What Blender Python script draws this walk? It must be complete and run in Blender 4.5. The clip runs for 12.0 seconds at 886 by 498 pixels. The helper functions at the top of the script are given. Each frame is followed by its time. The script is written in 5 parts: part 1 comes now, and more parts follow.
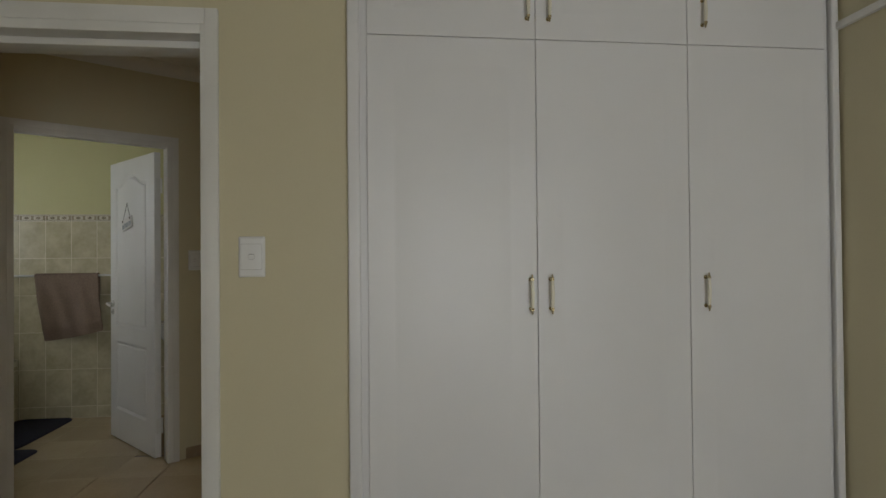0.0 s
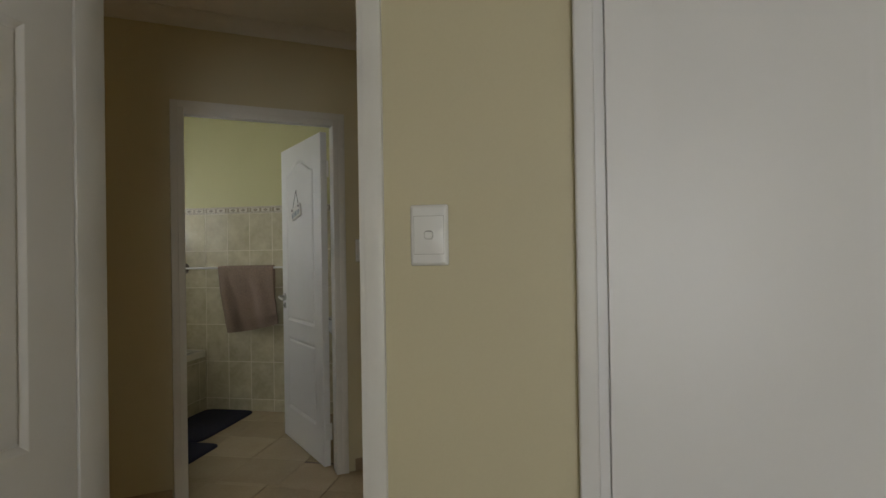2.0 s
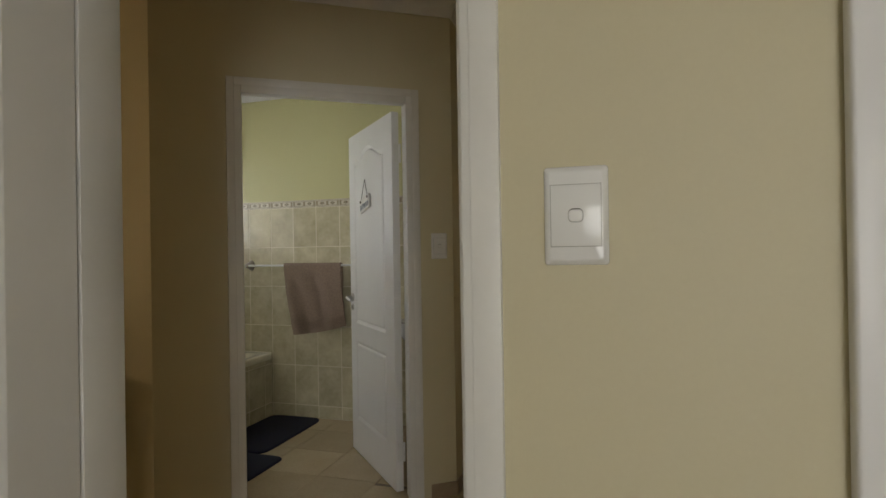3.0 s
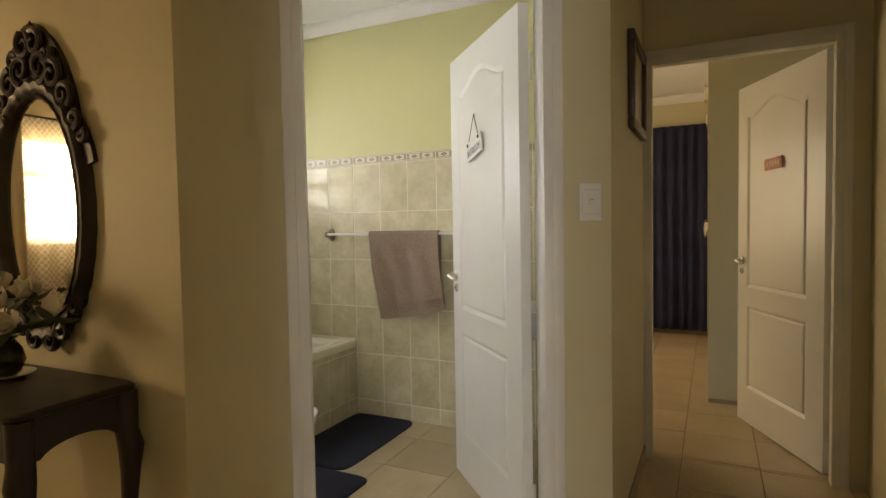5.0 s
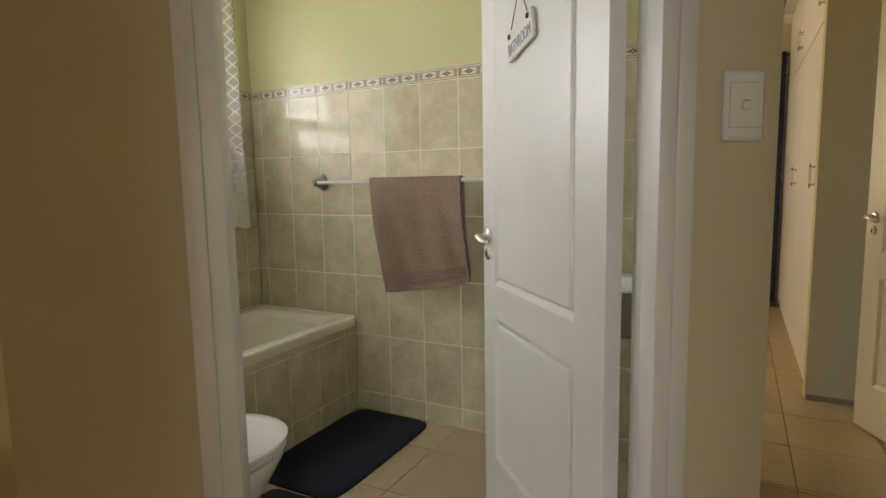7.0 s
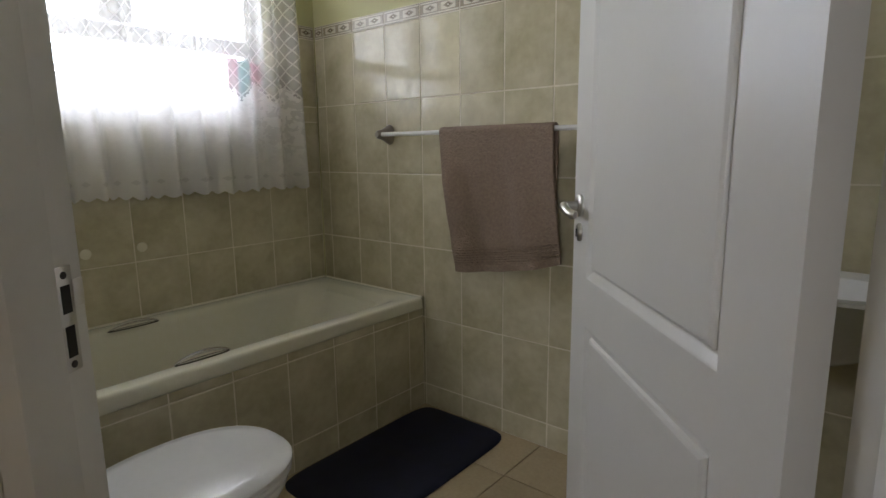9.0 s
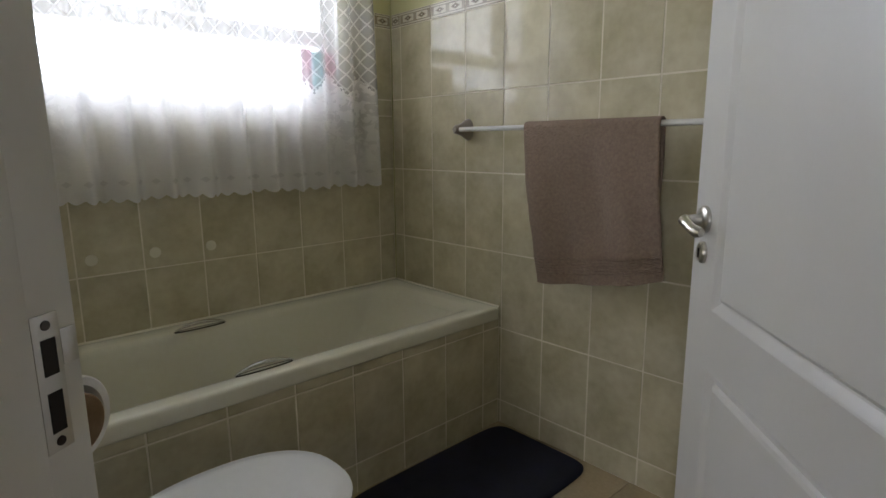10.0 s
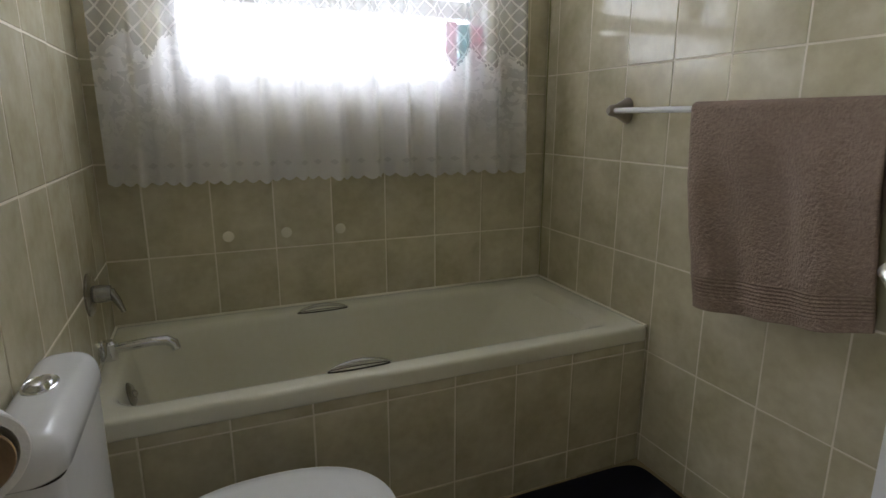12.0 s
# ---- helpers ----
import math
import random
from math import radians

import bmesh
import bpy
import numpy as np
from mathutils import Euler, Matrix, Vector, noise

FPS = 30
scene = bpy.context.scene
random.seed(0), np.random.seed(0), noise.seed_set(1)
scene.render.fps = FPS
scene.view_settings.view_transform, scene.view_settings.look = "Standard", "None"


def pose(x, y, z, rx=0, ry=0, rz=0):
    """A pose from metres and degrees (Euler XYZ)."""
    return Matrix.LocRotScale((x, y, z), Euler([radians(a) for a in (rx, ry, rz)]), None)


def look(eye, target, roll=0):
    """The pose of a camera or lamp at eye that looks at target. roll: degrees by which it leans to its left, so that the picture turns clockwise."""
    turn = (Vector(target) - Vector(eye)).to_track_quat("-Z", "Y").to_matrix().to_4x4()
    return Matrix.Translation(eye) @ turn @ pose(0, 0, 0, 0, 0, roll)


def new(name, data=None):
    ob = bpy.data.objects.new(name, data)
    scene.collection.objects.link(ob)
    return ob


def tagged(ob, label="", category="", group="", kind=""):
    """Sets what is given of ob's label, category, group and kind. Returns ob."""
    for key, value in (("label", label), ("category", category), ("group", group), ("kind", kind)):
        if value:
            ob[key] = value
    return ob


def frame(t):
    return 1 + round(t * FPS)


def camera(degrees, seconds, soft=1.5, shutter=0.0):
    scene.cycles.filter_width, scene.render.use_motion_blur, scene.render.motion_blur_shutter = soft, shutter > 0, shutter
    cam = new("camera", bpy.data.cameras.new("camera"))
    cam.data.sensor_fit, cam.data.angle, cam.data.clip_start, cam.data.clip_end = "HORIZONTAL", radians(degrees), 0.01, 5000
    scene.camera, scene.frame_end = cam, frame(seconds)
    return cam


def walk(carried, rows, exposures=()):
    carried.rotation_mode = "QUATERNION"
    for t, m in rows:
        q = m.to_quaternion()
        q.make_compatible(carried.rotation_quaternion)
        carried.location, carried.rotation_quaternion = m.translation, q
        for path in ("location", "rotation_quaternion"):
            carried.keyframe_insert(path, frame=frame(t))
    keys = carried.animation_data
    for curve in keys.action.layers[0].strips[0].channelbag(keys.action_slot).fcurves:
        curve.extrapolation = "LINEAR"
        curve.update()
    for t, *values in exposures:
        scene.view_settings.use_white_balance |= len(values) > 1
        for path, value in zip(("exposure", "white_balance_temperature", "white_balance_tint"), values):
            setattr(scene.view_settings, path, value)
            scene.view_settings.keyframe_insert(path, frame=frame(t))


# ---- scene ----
cam = camera(76.9, 12.0)
PATH = [
    (0, (0.085, 0.209, 1.339), (0.301, 2.197, 1.361), -0.5),
    (0.5, (0.035, 0.326, 1.331), (0.202, 2.319, 1.348), -0.6),
    (1, (0.015, 0.524, 1.339), (0.03, 2.524, 1.35), -0.7),
    (1.5, (-0.015, 0.688, 1.322), (-0.211, 2.678, 1.329), -0.9),
    (2, (-0.096, 0.9, 1.301), (-0.45, 2.868, 1.312), -0.9),
    (2.5, (-0.203, 1.117, 1.299), (-0.659, 3.064, 1.311), -0.8),
    (3, (-0.296, 1.329, 1.294), (-0.88, 3.242, 1.3), -0.9),
    (3.5, (-0.388, 1.564, 1.291), (-1.127, 3.422, 1.287), -0.8),
    (3.7, (-0.425, 1.641, 1.284), (-1.216, 3.478, 1.272), -0.8),
    (5.3, (-0.87, 2.266, 1.238), (-1.741, 4.063, 1.137), -1.1),
    (5.5, (-0.919, 2.353, 1.231), (-1.79, 4.15, 1.12), -1.1),
    (6, (-1.009, 2.525, 1.214), (-1.895, 4.313, 1.071), -1.1),
    (6.5, (-1.115, 2.715, 1.199), (-2.019, 4.49, 1.019), -1.1),
    (7, (-1.173, 2.882, 1.178), (-2.101, 4.639, 0.948), -1.0),
    (7.2, (-1.19, 2.949, 1.167), (-2.132, 4.696, 0.916), -1.1),
    (8.8, (-1.297, 3.393, 1.125), (-2.521, 4.936, 0.779), -0.7),
    (9, (-1.347, 3.443, 1.13), (-2.606, 4.958, 0.78), -0.7),
    (9.5, (-1.441, 3.513, 1.138), (-2.782, 4.952, 0.775), -0.5),
    (10, (-1.499, 3.571, 1.143), (-2.939, 4.908, 0.772), -0.4),
    (10.5, (-1.546, 3.659, 1.144), (-3.102, 4.856, 0.76), -0.1),
    (11, (-1.572, 3.766, 1.155), (-3.225, 4.814, 0.742), 0.1),
    (11.5, (-1.587, 3.826, 1.16), (-3.318, 4.728, 0.724), 0.2),
    (12, (-1.58, 3.889, 1.168), (-3.372, 4.651, 0.716), 0.1),
]
EXPOSURES = [(0.0, -0.02, 6500, 8), (1.5, 0.04, 6550, 8), (2.5, 0.32, 6700, 9), (3.7, 0.86, 6950, 10), (5.3, 1.52, 7350, 11),
             (6.5, 1.40, 7150, 11), (7.2, 1.30, 6900, 12), (8.8, 0.66, 6380, 13), (9.5, 0.64, 6280, 13), (11.0, 0.66, 6260, 13), (12.0, 0.64, 6260, 13)]
walk(cam, [(t, look(eye, target, roll)) for t, eye, target, roll in PATH], EXPOSURES)

# world and large lights: bright hazy sky, daylight at the windows, added far-bedroom fill
world = bpy.data.worlds.new("sky")
scene.world = world
world.use_nodes = True
wn = world.node_tree
sky = wn.nodes.new("ShaderNodeTexSky")
sky.sky_type = "NISHITA"
sky.sun_disc = False
sky.sun_elevation, sky.sun_rotation = radians(48), radians(60)
wn.links.new(sky.outputs[0], wn.nodes["Background"].inputs[0])
wn.nodes["Background"].inputs[1].default_value = 0.15


def window_light(name, place, aim, w, h, watts, colour):
    data = bpy.data.lights.new(name, "AREA")
    data.shape, data.size, data.size_y, data.energy, data.color = "RECTANGLE", w, h, watts, colour
    ob = new(name, data)
    ob.matrix_world = look(place, aim)
    return ob


sun_data = bpy.data.lights.new("sun", "SUN")
sun_data.energy, sun_data.angle, sun_data.color = 1.0, radians(10), (1.0, 0.95, 0.88)
new("sun", sun_data).matrix_world = look((-6, 8, 9), (0, 0, 0))
window_light("bathroom_daylight", (-4.05, 4.48, 1.85), (-2.0, 4.12, 1.80), 2.0, 2.0, 80, (0.88, 0.92, 1.0))
window_light("bedroom_daylight", (1.00, -2.45, 1.25), (1.05, 2, 1.25), 1.5, 1.8, 28, (0.925, 0.93, 0.955))
window_light("living_daylight", (-6.45, 1.27, 1.65), (-2, 2.0, 1.2), 1.0, 1.1, 33, (1.0, 0.72, 0.41))
# added fill lamp: the far bedroom has no known source on this side
window_light("bedroom_two_fill", (-3.5, 7.0, 1.5), (-0.8, 6.9, 1.2), 1.7, 1.3, 12, (1.0, 0.75, 0.45))


# ---- materials ----
def mat(name, rough=0.5, metal=0.0):
    m = bpy.data.materials.new(name)
    m.use_nodes = True
    b = m.node_tree.nodes["Principled BSDF"]
    b.inputs["Roughness"].default_value, b.inputs["Metallic"].default_value = rough, metal
    return m, m.node_tree.nodes, m.node_tree.links, b


def mottled(name, a, b_, scale=3.0, fine=60.0, rough=0.5, metal=0.0, bump=0.05, spread=0.0, coat=0.0, detail=6.0, dist=0.002, grain=0.18):
    """Two colours mixed by a broad and a fine noise, with fine relief; spread varies the tone from piece to piece."""
    m, n, l, b = mat(name, rough, metal)
    tc = n.new("ShaderNodeTexCoord")
    pos = n.new("ShaderNodeVectorMath")
    pos.operation = "ADD"
    info = n.new("ShaderNodeObjectInfo")
    big, small = n.new("ShaderNodeTexNoise"), n.new("ShaderNodeTexNoise")
    big.inputs["Scale"].default_value, big.inputs["Detail"].default_value = scale, detail
    small.inputs["Scale"].default_value, small.inputs["Detail"].default_value = fine, 4.0
    shift = n.new("ShaderNodeVectorMath")
    shift.operation = "SCALE"
    comb = n.new("ShaderNodeCombineXYZ")
    for i in range(3):
        l.new(info.outputs["Random"], comb.inputs[i])
    l.new(comb.outputs[0], shift.inputs[0])
    shift.inputs["Scale"].default_value = 37.0 if spread else 0.0
    l.new(tc.outputs["Object"], pos.inputs[0])
    l.new(shift.outputs[0], pos.inputs[1])
    l.new(pos.outputs[0], big.inputs["Vector"])
    l.new(pos.outputs[0], small.inputs["Vector"])
    ramp = n.new("ShaderNodeValToRGB")
    ramp.color_ramp.elements[0].position, ramp.color_ramp.elements[1].position = 0.32, 0.68
    ramp.color_ramp.elements[0].color, ramp.color_ramp.elements[1].color = (*a, 1), (*b_, 1)
    l.new(big.outputs["Fac"], ramp.inputs[0])
    hsv = n.new("ShaderNodeHueSaturation")
    val = n.new("ShaderNodeMapRange")
    val.inputs["To Min"].default_value, val.inputs["To Max"].default_value = 1.0 - spread, 1.0 + spread
    l.new(info.outputs["Random"], val.inputs["Value"])
    mix = n.new("ShaderNodeMix")
    mix.data_type, mix.blend_type = "RGBA", "OVERLAY"
    mix.inputs["Factor"].default_value = grain
    l.new(ramp.outputs[0], mix.inputs["A"])
    l.new(small.outputs["Color"], mix.inputs["B"])
    grey = n.new("ShaderNodeRGBToBW")
    l.new(small.outputs["Color"], grey.inputs[0])
    l.new(grey.outputs[0], mix.inputs["B"])
    l.new(mix.outputs["Result"], hsv.inputs["Color"])
    l.new(val.outputs[0], hsv.inputs["Value"])
    l.new(hsv.outputs[0], b.inputs["Base Color"])
    rr = n.new("ShaderNodeMapRange")
    rr.inputs["To Min"].default_value, rr.inputs["To Max"].default_value = max(0.03, rough * 0.85), min(1.0, rough * 1.15)
    l.new(big.outputs["Fac"], rr.inputs["Value"])
    l.new(rr.outputs[0], b.inputs["Roughness"])
    if bump:
        bp = n.new("ShaderNodeBump")
        bp.inputs["Strength"].default_value, bp.inputs["Distance"].default_value = bump, dist
        l.new(small.outputs["Fac"], bp.inputs["Height"])
        l.new(bp.outputs[0], b.inputs["Normal"])
    b.inputs["Coat Weight"].default_value = coat
    return m


def plain(name, colour, rough=0.5, metal=0.0):
    m, n, l, b = mat(name, rough, metal)
    b.inputs["Base Color"].default_value = (*colour, 1)
    return m


PAINT = mottled("cream wall paint", (0.592, 0.537, 0.362), (0.632, 0.572, 0.390), 0.9, 130, 0.55, bump=0.045, grain=0.04)
# greener and yellower than PAINT, for the towel and window walls
BATHWALL = mottled("pale green-cream bathroom wall", (0.595, 0.570, 0.300), (0.645, 0.615, 0.335), 0.9, 130, 0.55, bump=0.045, grain=0.04)
CEIL = mottled("ceiling paint", (0.74, 0.73, 0.70), (0.8, 0.79, 0.76), 1.5, 120, 0.8, bump=0.08)
WHITE = mottled("white gloss enamel", (0.74, 0.73, 0.70), (0.80, 0.79, 0.765), 2.0, 90, 0.30, bump=0.035, grain=0.05)
FRAMEW = mottled("white painted frame", (0.68, 0.67, 0.63), (0.77, 0.76, 0.72), 3.0, 90, 0.38, bump=0.05, grain=0.07)
CUPB = mottled("wardrobe door paint", (0.74, 0.735, 0.73), (0.80, 0.795, 0.79), 1.2, 110, 0.38, bump=0.03, grain=0.04)
FLOORT = mottled("beige glazed floor tile", (0.47, 0.375, 0.235), (0.52, 0.42, 0.275), 4.0, 90, 0.25, bump=0.04, spread=0.06)
GROUTF = mottled("brown floor grout", (0.16, 0.12, 0.08), (0.24, 0.19, 0.13), 20, 200, 0.9, bump=0.2)
WALLT = mottled("marbled beige wall tile", (0.515, 0.465, 0.303), (0.68, 0.622, 0.452), 7.0, 34, 0.09, bump=0.07, spread=0.035, detail=9.0, grain=0.24)
GROUTW = mottled("cream tile grout", (0.77, 0.71, 0.58), (0.84, 0.78, 0.65), 20, 200, 0.85, bump=0.15)
BORDER = mottled("brown border tile", (0.33, 0.28, 0.20), (0.42, 0.36, 0.27), 12, 60, 0.2, bump=0.02, spread=0.05)
BORDERD = plain("dark border motif", (0.16, 0.12, 0.08), 0.22)
BORDERL = mottled("pale border motif", (0.68, 0.63, 0.52), (0.76, 0.71, 0.60), 12, 60, 0.2, bump=0.02)
TUB = mottled("ivory bath enamel", (0.80, 0.775, 0.635), (0.84, 0.815, 0.68), 2, 50, 0.12, bump=0.0)
CERAMIC = mottled("white glazed ceramic", (0.80, 0.80, 0.80), (0.84, 0.84, 0.84), 2, 50, 0.08, bump=0.0)
CHROME = plain("chrome", (0.74, 0.74, 0.75), 0.10, 1.0)
SATIN = plain("satin nickel", (0.62, 0.60, 0.56), 0.28, 1.0)
BRASS = plain("polished brass", (0.55, 0.47, 0.30), 0.25, 1.0)
FRAMEB = mottled("brown picture frame wood", (0.035, 0.018, 0.010), (0.075, 0.04, 0.022), 9, 80, 0.35, bump=0.1)
DARKW = mottled("dark stained mahogany", (0.010, 0.005, 0.004), (0.024, 0.010, 0.007), 9, 80, 0.42, bump=0.12)
NAVY = mottled("navy curtain cloth", (0.014, 0.016, 0.05), (0.03, 0.032, 0.085), 5, 220, 0.85, bump=0.2)
MATC = mottled("navy bath mat pile", (0.005, 0.006, 0.018), (0.012, 0.013, 0.036), 14, 260, 0.95, bump=0.9, dist=0.004)
TOWELM = mottled("taupe terry cloth", (0.275, 0.200, 0.152), (0.335, 0.248, 0.189), 95, 140, 0.97, bump=1.0, dist=0.0065, grain=0.16)
PLASTIC = plain("white switch plastic", (0.80, 0.80, 0.78), 0.22)
CREAM = plain("cream porcelain", (0.80, 0.76, 0.62), 0.2)
# near-black fill that stands in for the shade inside slots and gaps
BLACK = plain("painted recess shade", (0.02, 0.017, 0.014), 0.8)
PAPER = mottled("white tissue paper", (0.78, 0.77, 0.75), (0.84, 0.83, 0.81), 20, 200, 0.95, bump=0.3)
CARD = mottled("brown cardboard", (0.46, 0.33, 0.21), (0.54, 0.40, 0.27), 14, 150, 0.9, bump=0.1)
MIRROR = plain("mirror glass", (0.9, 0.9, 0.9), 0.02, 1.0)
SKIRT = mottled("brown skirting tile", (0.30, 0.22, 0.14), (0.38, 0.29, 0.19), 8, 80, 0.35, bump=0.05)
GREYT = plain("grey lettering", (0.28, 0.32, 0.36), 0.7)
PINK = mottled("pink painted plaque", (0.62, 0.25, 0.20), (0.72, 0.36, 0.28), 12, 80, 0.5, bump=0.05)
ROPE = plain("dark twine", (0.06, 0.045, 0.03), 0.9)


# ---- building helpers ----
def box(bm, x0, x1, y0, y1, z0, z1):
    m = Matrix.LocRotScale(((x0 + x1) / 2, (y0 + y1) / 2, (z0 + z1) / 2), None, (abs(x1 - x0), abs(y1 - y0), abs(z1 - z0)))
    return bmesh.ops.create_cube(bm, size=1, matrix=m)["verts"]


def bevel(bm, w, seg=2, limit=30):
    es = [e for e in bm.edges if len(e.link_faces) == 2 and e.calc_face_angle(0) > radians(limit)]
    if es:
        bmesh.ops.bevel(bm, geom=es, offset=w, segments=seg, profile=0.5, affect="EDGES", clamp_overlap=True)


def slab(x0, x1, y0, y1, z0, z1, w=0.003, seg=2):
    bm = bmesh.new()
    box(bm, x0, x1, y0, y1, z0, z1)
    if w:
        bevel(bm, w, seg)
    return bm


def lathe(profile, n=24, m=Matrix(), caps=True):
    """A turned shape: profile of (radius, height) along z."""
    bm = bmesh.new()
    rings = [[bm.verts.new(m @ Vector((r * math.cos(2 * math.pi * k / n), r * math.sin(2 * math.pi * k / n), z))) for k in range(n)] for r, z in profile]
    for a, b in zip(rings, rings[1:]):
        for k in range(n):
            bm.faces.new((a[k], a[(k + 1) % n], b[(k + 1) % n], b[k]))
    if caps:
        bm.faces.new(rings[0][::-1])
        bm.faces.new(rings[-1])
    bmesh.ops.recalc_face_normals(bm, faces=bm.faces)
    return bm


def tube(points, r, n=10, closed=False, flat=1.0, bm=None):
    """A round bar along points; r is a number or a list of radii."""
    bm = bm or bmesh.new()
    pts = [Vector(p) for p in points]
    radii = r if isinstance(r, (list, tuple)) else [r] * len(pts)
    rings, side = [], None
    for i, p in enumerate(pts):
        a = pts[i - 1] if (i or closed) else p
        b = pts[(i + 1) % len(pts)] if (i < len(pts) - 1 or closed) else p
        d = (b - a).normalized()
        if side is None:
            side = d.orthogonal().normalized()
        side = (side - d * side.dot(d)).normalized()
        up = d.cross(side)
        rings.append([bm.verts.new(p + radii[i] * (math.cos(2 * math.pi * k / n) * side + flat * math.sin(2 * math.pi * k / n) * up)) for k in range(n)])
    for a, b in zip(rings, rings[1:] + (rings[:1] if closed else [])):
        for k in range(n):
            bm.faces.new((a[k], a[(k + 1) % n], b[(k + 1) % n], b[k]))
    if not closed:
        bm.faces.new(rings[0][::-1])
        bm.faces.new(rings[-1])
    bmesh.ops.recalc_face_normals(bm, faces=bm.faces)
    return bm


def loft(loops, cap_first=False, cap_last=False):
    bm = bmesh.new()
    rings = [[bm.verts.new(p) for p in lp] for lp in loops]
    n = len(rings[0])
    for a, b in zip(rings, rings[1:]):
        for k in range(n):
            bm.faces.new((a[k], a[(k + 1) % n], b[(k + 1) % n], b[k]))
    if cap_first:
        bm.faces.new(rings[0][::-1])
    if cap_last:
        bm.faces.new(rings[-1])
    bmesh.ops.recalc_face_normals(bm, faces=bm.faces)
    return bm


def oblong(cx, cy, hx, hy, z, power=4.0, n=64):
    """A rounded oblong ring; power 2 is an ellipse, more is squarer."""
    out = []
    for k in range(n):
        a = 2 * math.pi * k / n
        c, s = math.cos(a), math.sin(a)
        out.append((cx + hx * math.copysign(abs(c) ** (2 / power), c), cy + hy * math.copysign(abs(s) ** (2 / power), s), z))
    return out


def rrect(cx, cy, hx, hy, r, z, n=8):
    """A rectangle ring with round corners of radius r, counter-clockwise."""
    out = []
    for sx, sy, a0 in ((1, 1, 0), (-1, 1, 90), (-1, -1, 180), (1, -1, 270)):
        for k in range(n + 1):
            a = radians(a0 + 90 * k / n)
            out.append((cx + sx * (hx - r) + r * math.cos(a), cy + sy * (hy - r) + r * math.sin(a), z))
    return out


def merge(*bms):
    out = bmesh.new()
    for b in bms:
        me = bpy.data.meshes.new("tmp")
        b.to_mesh(me)
        out.from_mesh(me)
        b.free()
        bpy.data.meshes.remove(me)
    return out


def smooth_mesh(me, angle=40):
    me.shade_smooth()
    me.set_sharp_from_angle(angle=radians(angle))


def part(name, bm, material, parent=None, label="", m=None, smooth=True):
    me = bpy.data.meshes.new(name)
    bm.to_mesh(me)
    bm.free()
    for x in (material if isinstance(material, (list, tuple)) else [material]):
        me.materials.append(x)
    if smooth:
        smooth_mesh(me)
    ob = new(name, me)
    if parent is not None:
        ob.parent = parent
    if m is not None:
        ob.matrix_basis = m
    if label:
        ob["label"] = label
    return ob


def empty(name, m, label, category, group="", kind=""):
    ob = new(name)
    ob.empty_display_size = 0.1
    ob.matrix_basis = m
    return tagged(ob, label, category, group, kind)


def structure(name, bm, material, label, category, m=None, smooth=False):
    return tagged(part(name, bm, material, None, "", m, smooth), label, category, "", "structure")


def wall_bm(length, height, thick, holes=()):
    """A wall along +x from 0 to length, z 0 to height, y 0 (front) to thick (back), with through openings (x0, x1, z0, z1)."""
    bm = bmesh.new()
    xs = sorted({0, length, *[h[0] for h in holes], *[h[1] for h in holes]})
    zs = sorted({0, height, *[h[2] for h in holes], *[h[3] for h in holes]})
    xs, zs = [x for x in xs if 0 <= x <= length], [z for z in zs if 0 <= z <= height]
    verts = {}

    def v(x, y, z):
        if (x, y, z) not in verts:
            verts[(x, y, z)] = bm.verts.new((x, y, z))
        return verts[(x, y, z)]

    def solid(i, k):
        if not (0 <= i < len(xs) - 1 and 0 <= k < len(zs) - 1):
            return False
        x, z = (xs[i] + xs[i + 1]) / 2, (zs[k] + zs[k + 1]) / 2
        return not any(h[0] < x < h[1] and h[2] < z < h[3] for h in holes)

    for i in range(len(xs) - 1):
        for k in range(len(zs) - 1):
            if not solid(i, k):
                continue
            a, b, c, d = xs[i], xs[i + 1], zs[k], zs[k + 1]
            bm.faces.new((v(a, 0, c), v(b, 0, c), v(b, 0, d), v(a, 0, d)))
            bm.faces.new((v(a, thick, c), v(a, thick, d), v(b, thick, d), v(b, thick, c)))
            if not solid(i - 1, k):
                bm.faces.new((v(a, 0, c), v(a, 0, d), v(a, thick, d), v(a, thick, c)))
            if not solid(i + 1, k):
                bm.faces.new((v(b, 0, c), v(b, thick, c), v(b, thick, d), v(b, 0, d)))
            if not solid(i, k - 1):
                bm.faces.new((v(a, 0, c), v(a, thick, c), v(b, thick, c), v(b, 0, c)))
            if not solid(i, k + 1):
                bm.faces.new((v(a, 0, d), v(b, 0, d), v(b, thick, d), v(a, thick, d)))
    return bm


def wall(name, p, q, thick, label, holes=(), height=2.6, material=None):
    """A wall whose front face runs from p to q (seen with p to the left), its body behind it."""
    dx, dy = q[0] - p[0], q[1] - p[1]
    m = pose(p[0], p[1], 0, 0, 0, math.degrees(math.atan2(dy, dx)))
    return structure(name, wall_bm(math.hypot(dx, dy), height, thick, holes), material or PAINT, label, "wall", m)


CEILING = 2.6
